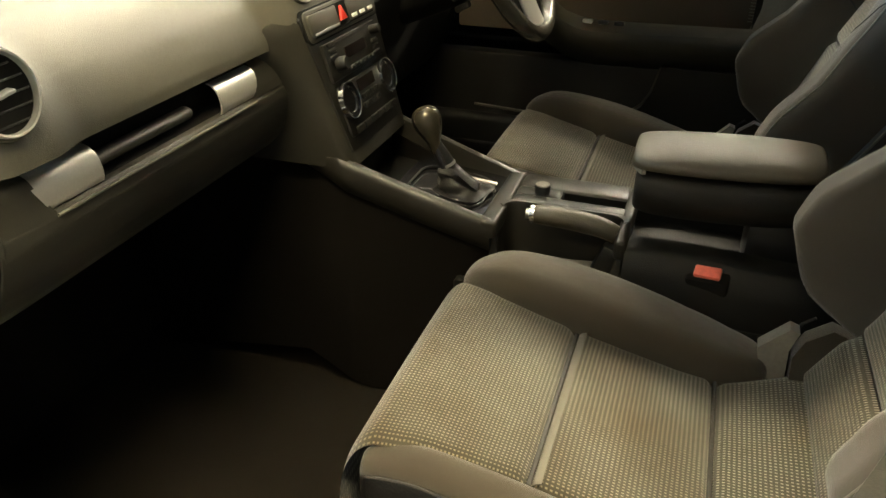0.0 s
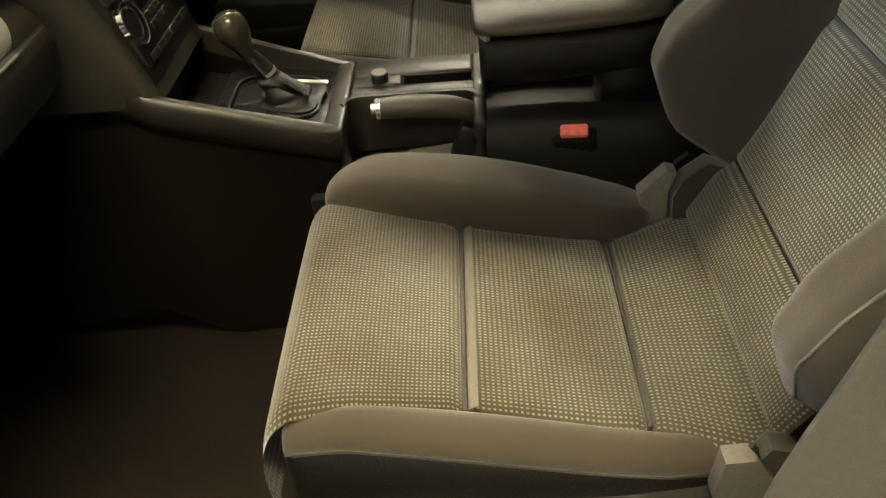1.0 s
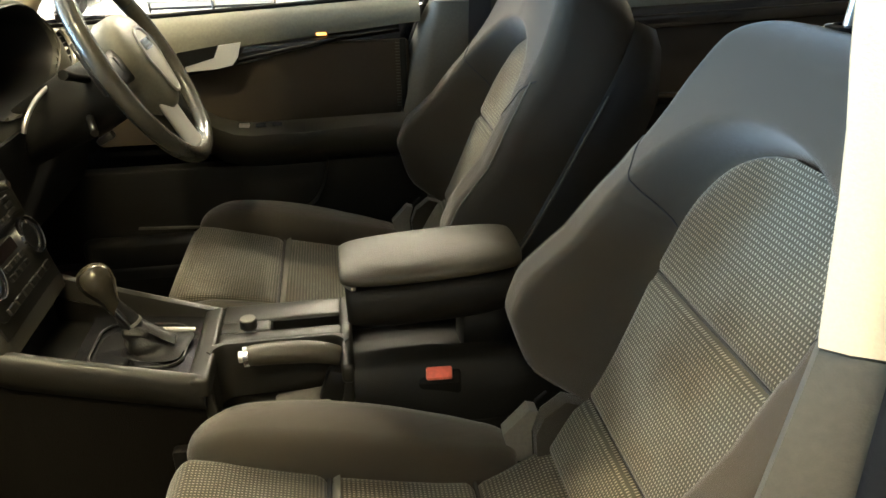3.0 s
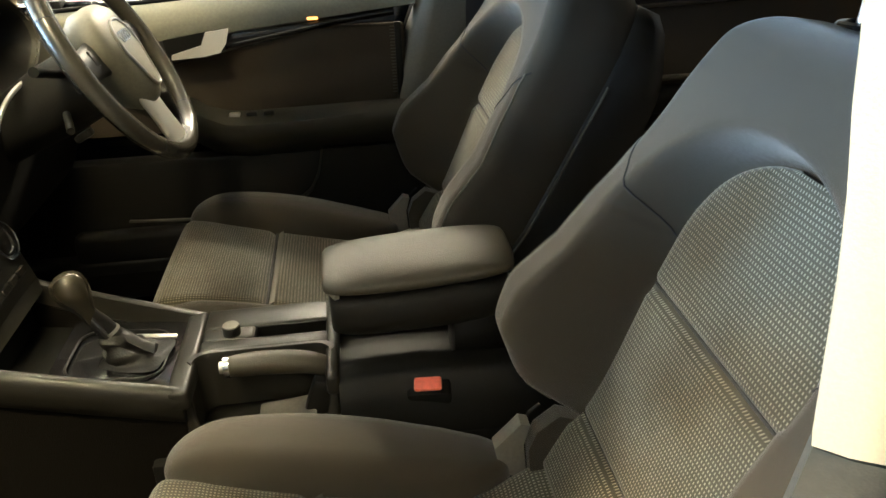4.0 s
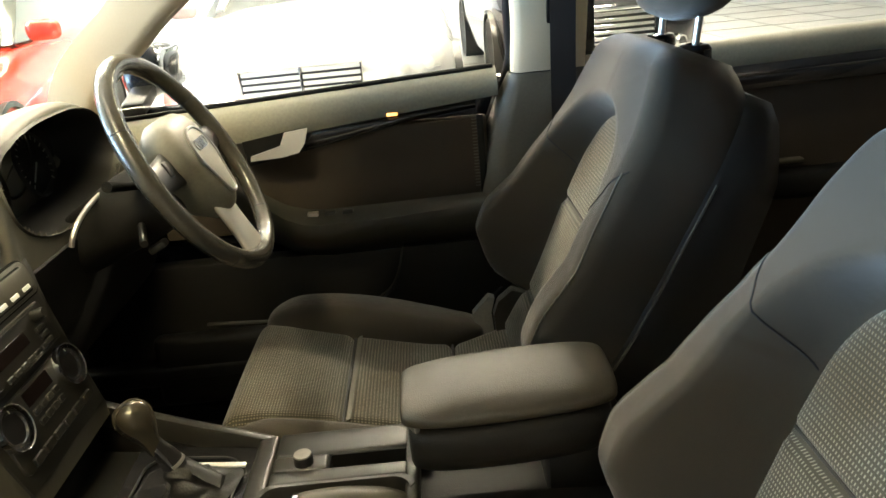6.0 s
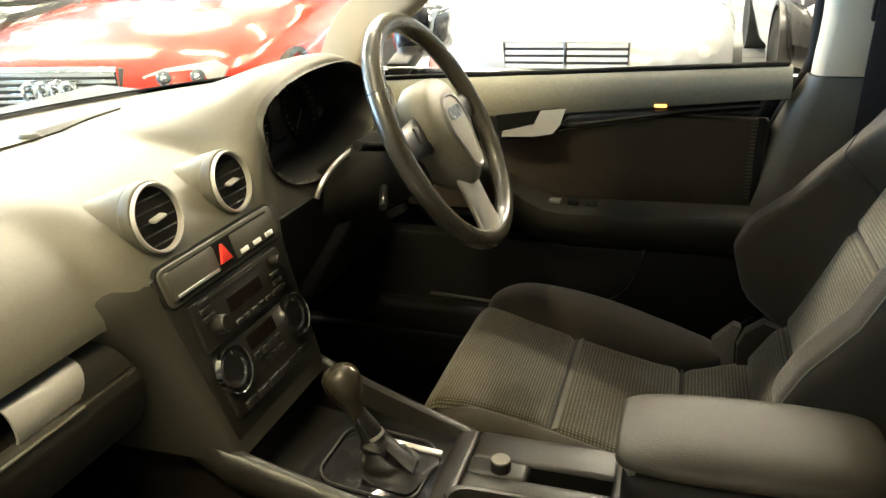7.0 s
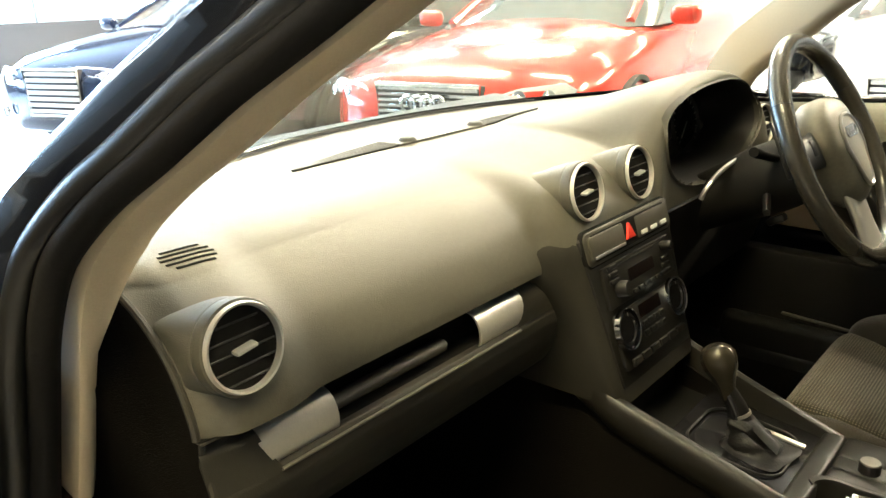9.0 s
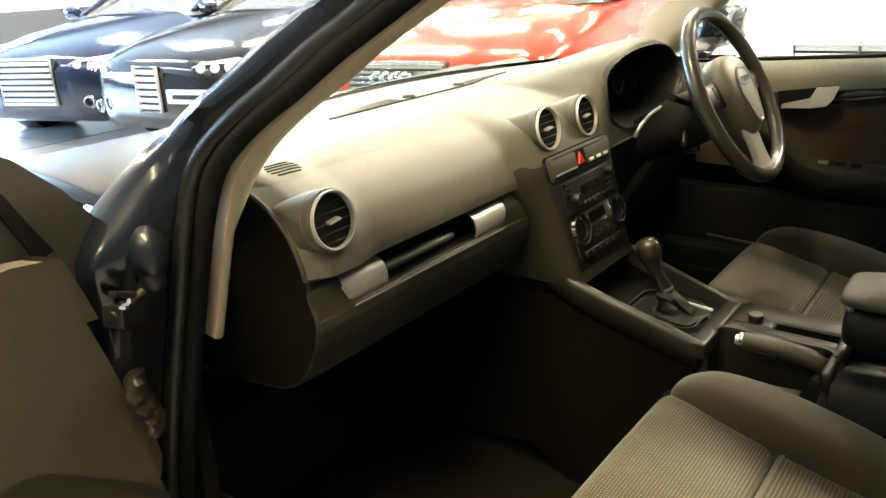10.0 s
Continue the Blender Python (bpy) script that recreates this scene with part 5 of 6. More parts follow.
    part("stem", tube(smooth_path(ax, 5), [0.012 - 0.003 * k / 15 for k in range(16)], 14), M_GLOSSBLACK, g, "gloss black stem")
    m = frame_at((0, 1.183, 0.694), (1, 0, 0), (0, 0.94, -0.34))
    part("knob", lathe([(0.0098, -0.046), (0.0104, -0.036), (0.0126, -0.026), (0.0176, -0.014), (0.0222, -0.003), (0.0238, 0.008), (0.0228, 0.017), (0.0182, 0.0245), (0.0105, 0.0288), (0.0001, 0.0305)], m, 36), M_KNOB, g, "polished grey ball knob", 80)
    tongue = [(0.006, 1.146, 0.630), (0.006, 1.132, 0.619), (0.000, 1.113, 0.609), (-0.008, 1.094, 0.603)]
    part("gaiter_fold", loft([[p + Vector((a, 0, b)) for a, b in ((-0.013, 0), (-0.008, 0.004), (0.002, 0.006), (0.009, 0.003), (0.012, -0.002), (0.0, -0.004))] for p in smooth_path(tongue, 5)]), M_LEATHERDRY, g, "folded leather of the gaiter", 70)
    part("sleeve", tube(smooth_path([(0, 1.178, 0.676), (0.001, 1.168, 0.658), (0.003, 1.156, 0.640), (0.004, 1.148, 0.622)], 4), [0.0092 + 0.0003 * k for k in range(13)], 14), M_LEATHERDRY, g, "grey lever sleeve")
    part("sleeve_ring", tube([(0.0035, 1.1525, 0.632), (0.0038, 1.1505, 0.628)], 0.0135, 16), M_SILVER, g, "thin silver ring")
    # handbrake
    h = thing("handbrake", "handbrake lever with a padded grip and silver button", "handbrake")
    line = smooth_path([(-0.058, 0.868, 0.582), (-0.058, 0.895, 0.591), (-0.058, 0.94, 0.596), (-0.06, 0.980, 0.597), (-0.06, 0.994, 0.596)], 6)
    part("grip", tube(line, [0.0145 + 0.003 * math.sin(math.pi * min(1, k / (len(line) - 1) * 1.1)) for k in range(len(line))], 16, flat=0.9), M_ARM, h, "grey padded grip")
    part("grip_band", tube([(-0.06, 0.990, 0.5965), (-0.06, 0.997, 0.5962)], 0.0150, 16), M_CHROME, h, "chrome band")
    part("button", tube([(-0.06, 0.995, 0.596), (-0.06, 1.004, 0.596)], 0.008, 14), M_SILVER, h, "silver push button")
    part("foot", box(0.022, 0.05, 0.07, pose(-0.058, 0.872, 0.525, 20), 0.006), M_BLACK, h)
    # armrest
    a = thing("armrest", "grey vinyl centre armrest on its storage box", "armrest")
    def arm(z0, z1, half, y0, y1, crown, taper, px, pz, nose):
        """Rounded block, rising a little to the rear and narrowing downwards."""
        rings = []
        for i in range(33):
            b = math.pi * i / 32
            y = (y0 + y1) / 2 + (y1 - y0) / 2 * math.cos(b)
            e = max(0.0, math.sin(b)) ** nose
            ring = []
            for k in range(36):
                q = 2 * math.pi * k / 36
                cx, sx = math.cos(q), math.sin(q)
                up = math.copysign(abs(sx) ** pz, sx)
                w = half * (0.30 + 0.70 * e) * (1 - taper * max(0, -up))
                z = (z0 + z1) / 2 + (z1 - z0) / 2 * up * (0.45 + 0.55 * e) + crown * (1 - cx * cx) * (sx > 0) * e
                ring.append((-0.008 + w * math.copysign(abs(cx) ** px, cx), y, z + 0.045 * (0.84 - y)))
            rings.append(ring)
        return loft(rings)
    part("lid", arm(0.688, 0.711, 0.075, 0.608, 0.860, 0.008, 0.0, 0.62, 0.62, 0.34), M_ARM, a, "padded grey vinyl lid", 70)
    part("storage_box", arm(0.612, 0.690, 0.073, 0.614, 0.853, 0.0, 0.24, 0.45, 0.62, 0.30), M_ARMBOX, a, "storage box with shade in its colour", 70)
    part("catch", box(0.03, 0.008, 0.008, pose(-0.052, 0.848, 0.688, 0, 0, 28), 0.002), M_HINGE, a)
    part("hinge_arm", box(0.07, 0.10, 0.16, pose(0, 0.64, 0.57), 0.01), M_BLACK, a)
    # belt buckles
    for x, y in ((-0.112, 0.735), (0.112, 0.825)):
        b = thing("belt_buckle", "black seat belt buckle with a red release button", "seat belt buckle", "belt buckles")
        m = frame_at((x - 0.002, y, 0.574), (math.copysign(1, -x) * 0.15, 1, -0.06), (-1, 0.1, -0.42))
        part("buckle_body", box(0.058, 0.026, 0.05, m @ pose(0, 0, -0.030), 0.005, 2), M_SLOT, b)
        part("release_button", box(0.036, 0.019, 0.008, m @ pose(0, 0, 0.001), 0.003, 2), M_ORANGE, b, "red release button")
        part("stalk", box(0.02, 0.02, 0.22, m @ pose(-0.01, 0, -0.14), 0.004), M_BLACK, b)


# Armrest box colour, lowered to hold the shade under the lid.
M_ARMBOX = shade("shaded_armrest_box", (0.013, 0.012, 0.010), 0.55, bump=0.25, bscale=600, spec=0.25)


def gaiter_rings(plate):
    rings = []
    for i in range(22):
        k = i / 21
        w = 0.030 * (1 - k) ** 1.6 + 0.0125 + 0.0025 * math.sin(k * 17)
        c = plate @ Vector((0.0, -0.022 + 0.034 * k, 0.001 + 0.034 * k ** 1.5))
        ring = []
        for j in range(28):
            a = 2 * math.pi * j / 28
            f = 1 + 0.10 * math.sin(4 * a + 5 * k) * (1 - k)
            ring.append(c + Vector((w * f * math.copysign(abs(math.cos(a)) ** 0.6, math.cos(a)), w * f * 1.05 * math.copysign(abs(math.sin(a)) ** 0.6, math.sin(a)), 0.005 * math.sin(3 * a + 7 * k) * (1 - k) * k * 4)))
        rings.append(ring)
    return rings


M_KNOB = shade("polished_knob", (0.060, 0.052, 0.036), 0.2, metal=0.5, bump=0.02, var=0.1)
make_console()


# ---- steering wheel ----
def make_wheel():
    t = thing("steering_wheel", "black leather steering wheel with grey hub and silver spokes", "steering wheel")
    m = frame_at((0.365, 1.165, 0.925), (1, 0, 0), (0, math.sin(0.48), math.cos(0.48)))
    R = 0.176
    pts = [m @ Vector((R * math.cos(a), R * math.sin(a), 0)) for a in [2 * math.pi * k / 96 for k in range(96)]]
    part("rim", tube(pts, 0.0150, 16, True), M_LEATHER, t, "smooth worn leather rim", 80)
    for a in (150, 30, 230, 310):
        part("rim_joint", lathe([(0.0148, -0.0012), (0.0156, 0), (0.0148, 0.0012)], m @ pose(R * math.cos(radians(a)), R * math.sin(radians(a)), 0, 90, 0, a), 20), M_SEAM, t)
    # hub pad, shield-shaped
    out = []
    for k in range(44):
        a = 2 * math.pi * k / 44
        cx, sx = math.cos(a), math.sin(a)
        r = 0.078 if sx > 0 else 0.078 + 0.018 * (-sx) ** 2
        out.append((r * math.copysign(abs(cx) ** 0.75, cx) * (1 - 0.46 * max(0, -sx) ** 0.55), r * math.copysign(abs(sx) ** 0.8, sx)))
    rings = []
    for s, z in ((0.80, -0.045), (1.0, -0.02), (1.0, 0.0), (0.96, 0.012), (0.86, 0.020), (0.66, 0.025), (0.40, 0.027)):
        rings.append([m @ Vector((x * s, y * s + 0.004, z)) for x, y in out])
    hub = part("hub", loft(rings), M_HUB, t, "grey airbag hub", 60)
    shield = [(x * 0.52, y * 0.66 - 0.006) for x, y in out]
    part("shield_face", slab(shield, 0.002, m @ pose(0, 0, 0.0282), 0.0006), M_SHIELD, hub, "pale satin shield")
    part("shield_frame", tube([m @ Vector((x, y, 0.0275)) for x, y in shield], 0.0028, 8, True), M_SILVER, hub, "silver shield outline")
    for k in range(4):
        part("badge_ring", tube([m @ Vector((-0.0165 + k * 0.011 + 0.0085 * math.cos(a), 0.018 + 0.0085 * math.sin(a), 0.0288)) for a in [2 * math.pi * j / 20 for j in range(20)]], 0.0013, 6, True), M_CHROME, hub, "small chrome badge ring")
    # spokes
    for side in (-1, 1):
        rings = []
        for k in range(9):
            q = k / 8
            x = side * (0.060 + 0.108 * q)
            h = 0.030 - 0.010 * q
            rings.append([m @ Vector((x, 0.012 + h * c, -0.006 + 0.008 * s)) for c, s in [(math.cos(b), math.sin(b)) for b in [2 * math.pi * j / 16 for j in range(16)]]])
        part("spoke", loft(rings), M_BLACK, t, "dark side spoke", 60)
        part("thumb_switch", box(0.020, 0.026, 0.010, m @ pose(side * 0.098, 0.016, -0.001, 0, 0, side * 8), 0.004, 2), M_SILVER if side > 0 else M_CONSOLE, t, "small thumb switch")
    rings = []
    for k in range(11):
        q = k / 10
        c0 = Vector((0, -0.070 - 0.100 * q, -0.004 - 0.002 * q))
        h = 0.036 - 0.006 * math.sin(math.pi * q) + 0.006 * q
        rings.append([m @ (c0 + Vector((h * math.copysign(abs(c) ** 0.6, c), 0, 0.010 * s))) for c, s in [(math.cos(b), math.sin(b)) for b in [2 * math.pi * j / 20 for j in range(20)]]])
    part("silver_spoke", loft(rings), M_PAINTSILVER, t, "satin silver lower spoke", 60)
    # column and stalks
    c = thing("steering_column", "black steering column shroud with stalks", "steering column")
    rings = []
    for k, (d, w) in enumerate(((-0.03, 0.052), (-0.06, 0.064), (-0.12, 0.066), (-0.20, 0.058), (-0.27, 0.05))):
        rings.append([m @ Vector((w * math.cos(a), w * 0.9 * math.sin(a) - 0.01, d)) for a in [2 * math.pi * j / 24 for j in range(24)]])
    part("shroud", loft(rings), M_DASHLOW, c, "dark column shroud", 60)
    for side in (-1, 1):
        part("stalk", tube(smooth_path([m @ Vector((side * 0.055, 0.02, -0.07)), m @ Vector((side * 0.10, 0.03, -0.065)), m @ Vector((side * 0.165, 0.045, -0.055))], 5), [0.0065] * 8 + [0.0075] * 3, 12), M_SLOT, c)
        part("paddle", box(0.025, 0.09, 0.006, m @ pose(side * 0.115, 0.03, -0.035, 0, 0, side * 10), 0.003), M_BLACK, c)
    part("ignition_key", box(0.02, 0.012, 0.03, m @ pose(-0.07, -0.07, -0.10), 0.004), M_CONSOLE, c, "dark ignition collar")
    part("lever", tube([m @ Vector((-0.07, -0.03, -0.10)), m @ Vector((-0.12, -0.05, -0.09))], 0.006, 10), M_CONSOLE, c)


M_SHIELD = shade("pale_shield_plastic", (0.36, 0.35, 0.30), 0.35, bump=0.1, bscale=700)
M_HUB = shade("grey_hub_plastic", (0.17, 0.163, 0.125), 0.42, bump=0.25, bscale=700)
make_wheel()


# ---- doors ----
def make_driver_door():
    t = thing("driver_door", "closed front door with grey-green top and black cloth panel", "car door", kind="structure")
    X = 0.712
    BAND = ((0.66, 0.052), (1.0, 0.068), (1.3, 0.086), (1.7, 0.09))
    def belt(y):
        return 0.977 - 0.05 * (y - 0.66)
    rings = []
    for k in range(21):
        y = 0.655 + 1.05 * k / 20
        b = belt(y)
        rings.append([(X + 0.05, y, b - 0.005), (X + 0.02, y, b), (X + 0.0, y, b - 0.003), (X - 0.016, y, b - 0.022), (X - 0.022, y, b - 0.6 * lerp(y, BAND)), (X - 0.016, y, b - lerp(y, BAND)), (X + 0.02, y, b - lerp(y, BAND) - 0.005)])
    part("door_top", loft(rings), M_DOORTOP, t, "grey-green padded door top", 60)
    part("window_seal", tube([(X + 0.012, 0.66, belt(0.66) + 0.002), (X + 0.012, 1.2, belt(1.2) + 0.002), (X + 0.012, 1.62, belt(1.62) + 0.002)], 0.005, 8), M_RUBBER, t)
    # gloss strip under the top
    rings = []
    for k in range(17):
        y = 0.70 + 0.62 * k / 16
        zt = belt(y) - lerp(y, BAND) - 0.003
        zb = lerp(y, ((0.70, 0.904), (0.84, 0.889), (1.03, 0.852), (1.15, 0.834), (1.32, 0.812)))
        rings.append([(X + 0.02, y, zt), (X - 0.012, y, zt), (X - 0.017, y, (zt + zb) / 2), (X - 0.012, y, zb), (X + 0.02, y, zb)])
    part("gloss_strip", loft(rings), M_GLOSSBLACK, t, "gloss black trim strip", 60)
    part("door_cloth", box(0.03, 0.68, 0.20, pose(X + 0.008, 1.02, 0.785), 0.006), M_DOORCLOTH, t, "black cloth door insert")
    # armrest
    rings = []
    for k in range(17):
        y = 0.675 + 0.62 * k / 16
        z = lerp(y, ((0.675, 0.728), (0.9, 0.724), (1.04, 0.722), (1.09, 0.732), (1.13, 0.755), (1.18, 0.80), (1.29, 0.86)))
        d = lerp(y, ((0.675, 0.050), (0.9, 0.075), (1.06, 0.078), (1.14, 0.05), (1.29, 0.012)))
        rings.append([(X + 0.02, y, z), (X - d * 0.6, y, z + 0.002), (X - d, y, z - 0.010), (X - d - 0.004, y, z - 0.028), (X - d * 0.8, y, z - 0.060), (X - 0.01, y, z - 0.10), (X + 0.02, y, z - 0.10)])
    part("door_armrest", loft(rings), M_OLIVESHADE, t, "dark olive door armrest with pull", 50)
    for k in range(3):
        part("window_switch", box(0.016, 0.022, 0.008, pose(X - 0.045, 1.045 - 0.035 * k, 0.727), 0.002), M_SILVER if k == 0 else M_BLACK, t)
    part("door_lower", box(0.05, 1.05, 0.34, pose(X + 0.012, 1.17, 0.46), 0.012), M_DASHLOW, t, "dark lower door panel")
    part("door_pocket", box(0.05, 0.55, 0.16, pose(X - 0.03, 1.16, 0.40, 0, 8, 0), 0.02, 3), M_DASHLOW, t)
    part("pocket_rear", slab([(0.655, 0.34), (1.02, 0.34), (0.99, 0.46), (0.94, 0.515), (0.905, 0.545), (0.885, 0.583), (0.872, 0.64), (0.655, 0.64)], 0.03, frame_at((X - 0.02, 0, 0), (0, 1, 0), (0, 0, 1)), 0.008), M_DASHLOW, t)
    part("door_skin", box(0.03, 1.10, 0.62, pose(X + 0.09, 1.17, 0.64), 0.01), M_OWN, t)
    part("pocket_edge", tube(smooth_path([Vector((X - 0.0195, y, z)) for y, z in ((0.992, 0.455), (0.945, 0.512), (0.908, 0.543), (0.887, 0.583), (0.874, 0.64))], 5), 0.0022, 8), M_PILLARLOW, t, "pale line along the edge of the door pocket")
    part("sill_line", box(0.010, 0.20, 0.005, pose(0.655, 1.20, 0.507, 3), 0.002), M_PILLARLOW, t)
    # release handle
    cup = lambda pts, x, d, b: slab(pts, d, frame_at((x, 0, 0), (0, 1, 0), (0, 0, 1)), b)
    part("handle_cup", cup([(1.160, 0.832), (1.165, 0.882), (1.05, 0.898), (1.045, 0.856)], X - 0.0195, 0.006, 0.002), M_SLOT, t, "dark recessed handle cup")
    blade = [(1.150, 0.846), (1.149, 0.855), (1.088, 0.872), (1.076, 0.897), (1.032, 0.900), (1.040, 0.872), (1.052, 0.857), (1.085, 0.851)]
    bl = cup([(y, z) for y, z in blade], 0, 0.012, 0.004)
    for v in bl.verts:
        v.co.x += X - 0.024 - 0.014 * math.exp(-((v.co.y - 1.07) / 0.035) ** 2) - 0.15 * (0.900 - v.co.z)
    part("release_handle", bl, M_PAINTSILVER, t, "satin silver door release")
    part("lock_switch", box(0.010, 0.030, 0.036, pose(X - 0.018, 1.178, 0.862), 0.003), M_CONSOLE, t)
    # small emissive amber block set on the gloss strip
    part("amber_spot", box(0.004, 0.022, 0.006, pose(X - 0.0172, 0.866, 0.907), 0.0018), M_AMBER, t, "small glowing amber spot on the door strip")
    # stitched rear border
    part("cloth_border", box(0.006, 0.014, 0.17, pose(X - 0.010, 0.694, 0.805), 0.002), M_DASHLOW, t)
    for k in range(22):
        part("stitch", box(0.0012, 0.010, 0.0018, pose(X - 0.0135, 0.706, 0.745 + 0.0065 * k), 0), M_PILLARLOW, t)
    g = part("side_window", sheet(lambda u, v: (0.72 - 0.115 * v, 0.665 + (1.0 - 0.75 * v) * u + 0.02 * v, 0.965 + 0.35 * v), 4, 4, 0.003), M_CLEAR, t, "clear side window")
    g.visible_shadow = False
    # right mirror
    mr = thing("door_mirror", "dark blue door mirror seen through the glass", "mirror")
    rings = []
    for k in range(13):
        b = math.pi * k / 12
        y = 1.395 + 0.05 * math.cos(b)
        e = max(0.05, math.sin(b)) ** 0.5
        rings.append([(0.945 + 0.105 * e * math.copysign(abs(math.cos(a)) ** 0.6, math.cos(a)), y, 1.012 + 0.058 * e * math.copysign(abs(math.sin(a)) ** 0.6, math.sin(a))) for a in [2 * math.pi * j / 24 for j in range(24)]])
    part("mirror_shell", loft(rings), M_OWN, mr, "", 70)
    part("mirror_face", slab(round_rect(0.165, 0.088, 0.025), 0.004, frame_at((0.945, 1.349, 1.012), (1, 0, 0), (0, 0, 1)), 0.001), M_MIRROR, mr, "mirror glass")
    part("mirror_foot", box(0.10, 0.05, 0.03, pose(0.81, 1.39, 0.965, 0, -15), 0.01), M_BLACK, mr)


M_AMBER = glow("glowing_amber", (1.0, 0.42, 0.08), 2.2)
make_driver_door()


M_DOORTOP2 = shade("olive_door_plastic", (0.085, 0.075, 0.05), 0.6, bump=0.25, bscale=700)


def make_rear():
    t = thing("rear_door", "closed rear door with dark panel and light top", "car door", kind="structure")
    X = 0.715
    rings = []
    for k in range(13):
        y = 0.50 - 1.2 * k / 12
        b = 0.975 + 0.03 * k / 12
        rings.append([(X + 0.05, y, b), (X, y, b), (X - 0.02, y, b - 0.02), (X - 0.016, y, b - 0.048), (X + 0.02, y, b - 0.052)])
    part("door_top", loft(rings), M_DOORTOP, t, "grey-green padded door top", 60)
    part("door_panel", box(0.04, 1.15, 0.56, pose(X + 0.01, -0.08, 0.62), 0.01), M_DOORCLOTH, t)
    part("gloss_strip", box(0.016, 0.95, 0.030, pose(X - 0.012, 0.0, 0.905, -1.5), 0.004, 2), M_GLOSSBLACK, t, "gloss black trim strip")
    part("door_pull", box(0.02, 0.20, 0.010, pose(X - 0.02, 0.14, 0.735), 0.004), M_DOORTOP2, t, "pale door pull edge")
    part("door_armrest", box(0.06, 0.5, 0.06, pose(X - 0.03, 0.05, 0.69), 0.02, 3), M_DASHLOW, t)
    part("door_skin", box(0.03, 1.15, 0.62, pose(X + 0.09, -0.08, 0.64), 0.01), M_OWN, t)
    g = part("side_window", sheet(lambda u, v: (0.72 - 0.115 * v, 0.46 - 1.1 * u * (1 - 0.15 * v), 0.985 + 0.34 * v), 4, 4, 0.003), M_CLEAR, t, "clear side window")
    g.visible_shadow = False
    t2 = thing("rear_door", "closed rear door on the camera side, dark", "car door", kind="structure")
    part("door_panel", box(0.06, 1.15, 0.60, pose(-0.74, -0.08, 0.66), 0.01), M_DOORCLOTH, t2)
    part("door_skin", box(0.03, 1.15, 0.66, pose(-0.81, -0.08, 0.66), 0.01), M_OWN, t2)
    b = thing("rear_bench", "dark grey cloth rear bench seat", "car seat")
    for sx in (-0.33, 0.33):
        rings = []
        for k in range(15):
            a = math.pi * k / 14
            y = -0.22 + 0.27 * math.cos(a)
            e = max(0.06, math.sin(a)) ** 0.4
            rings.append([(sx + 0.32 * (0.8 + 0.2 * e) * math.copysign(abs(math.cos(q)) ** 0.5, math.cos(q)), y, 0.43 + 0.085 * e * math.copysign(abs(math.sin(q)) ** 0.7, math.sin(q))) for q in [2 * math.pi * j / 24 for j in range(24)]])
        part("bench_cushion", loft(rings), M_KNIT, b, "", 70)
        part("bench_back", box(0.64, 0.16, 0.58, pose(sx, -0.52, 0.74, 14), 0.05, 4), M_KNIT, b, "", 60)
    part("bench_base", box(1.3, 0.5, 0.14, pose(0, -0.25, 0.31), 0.02), M_CARPET, b)


make_rear()


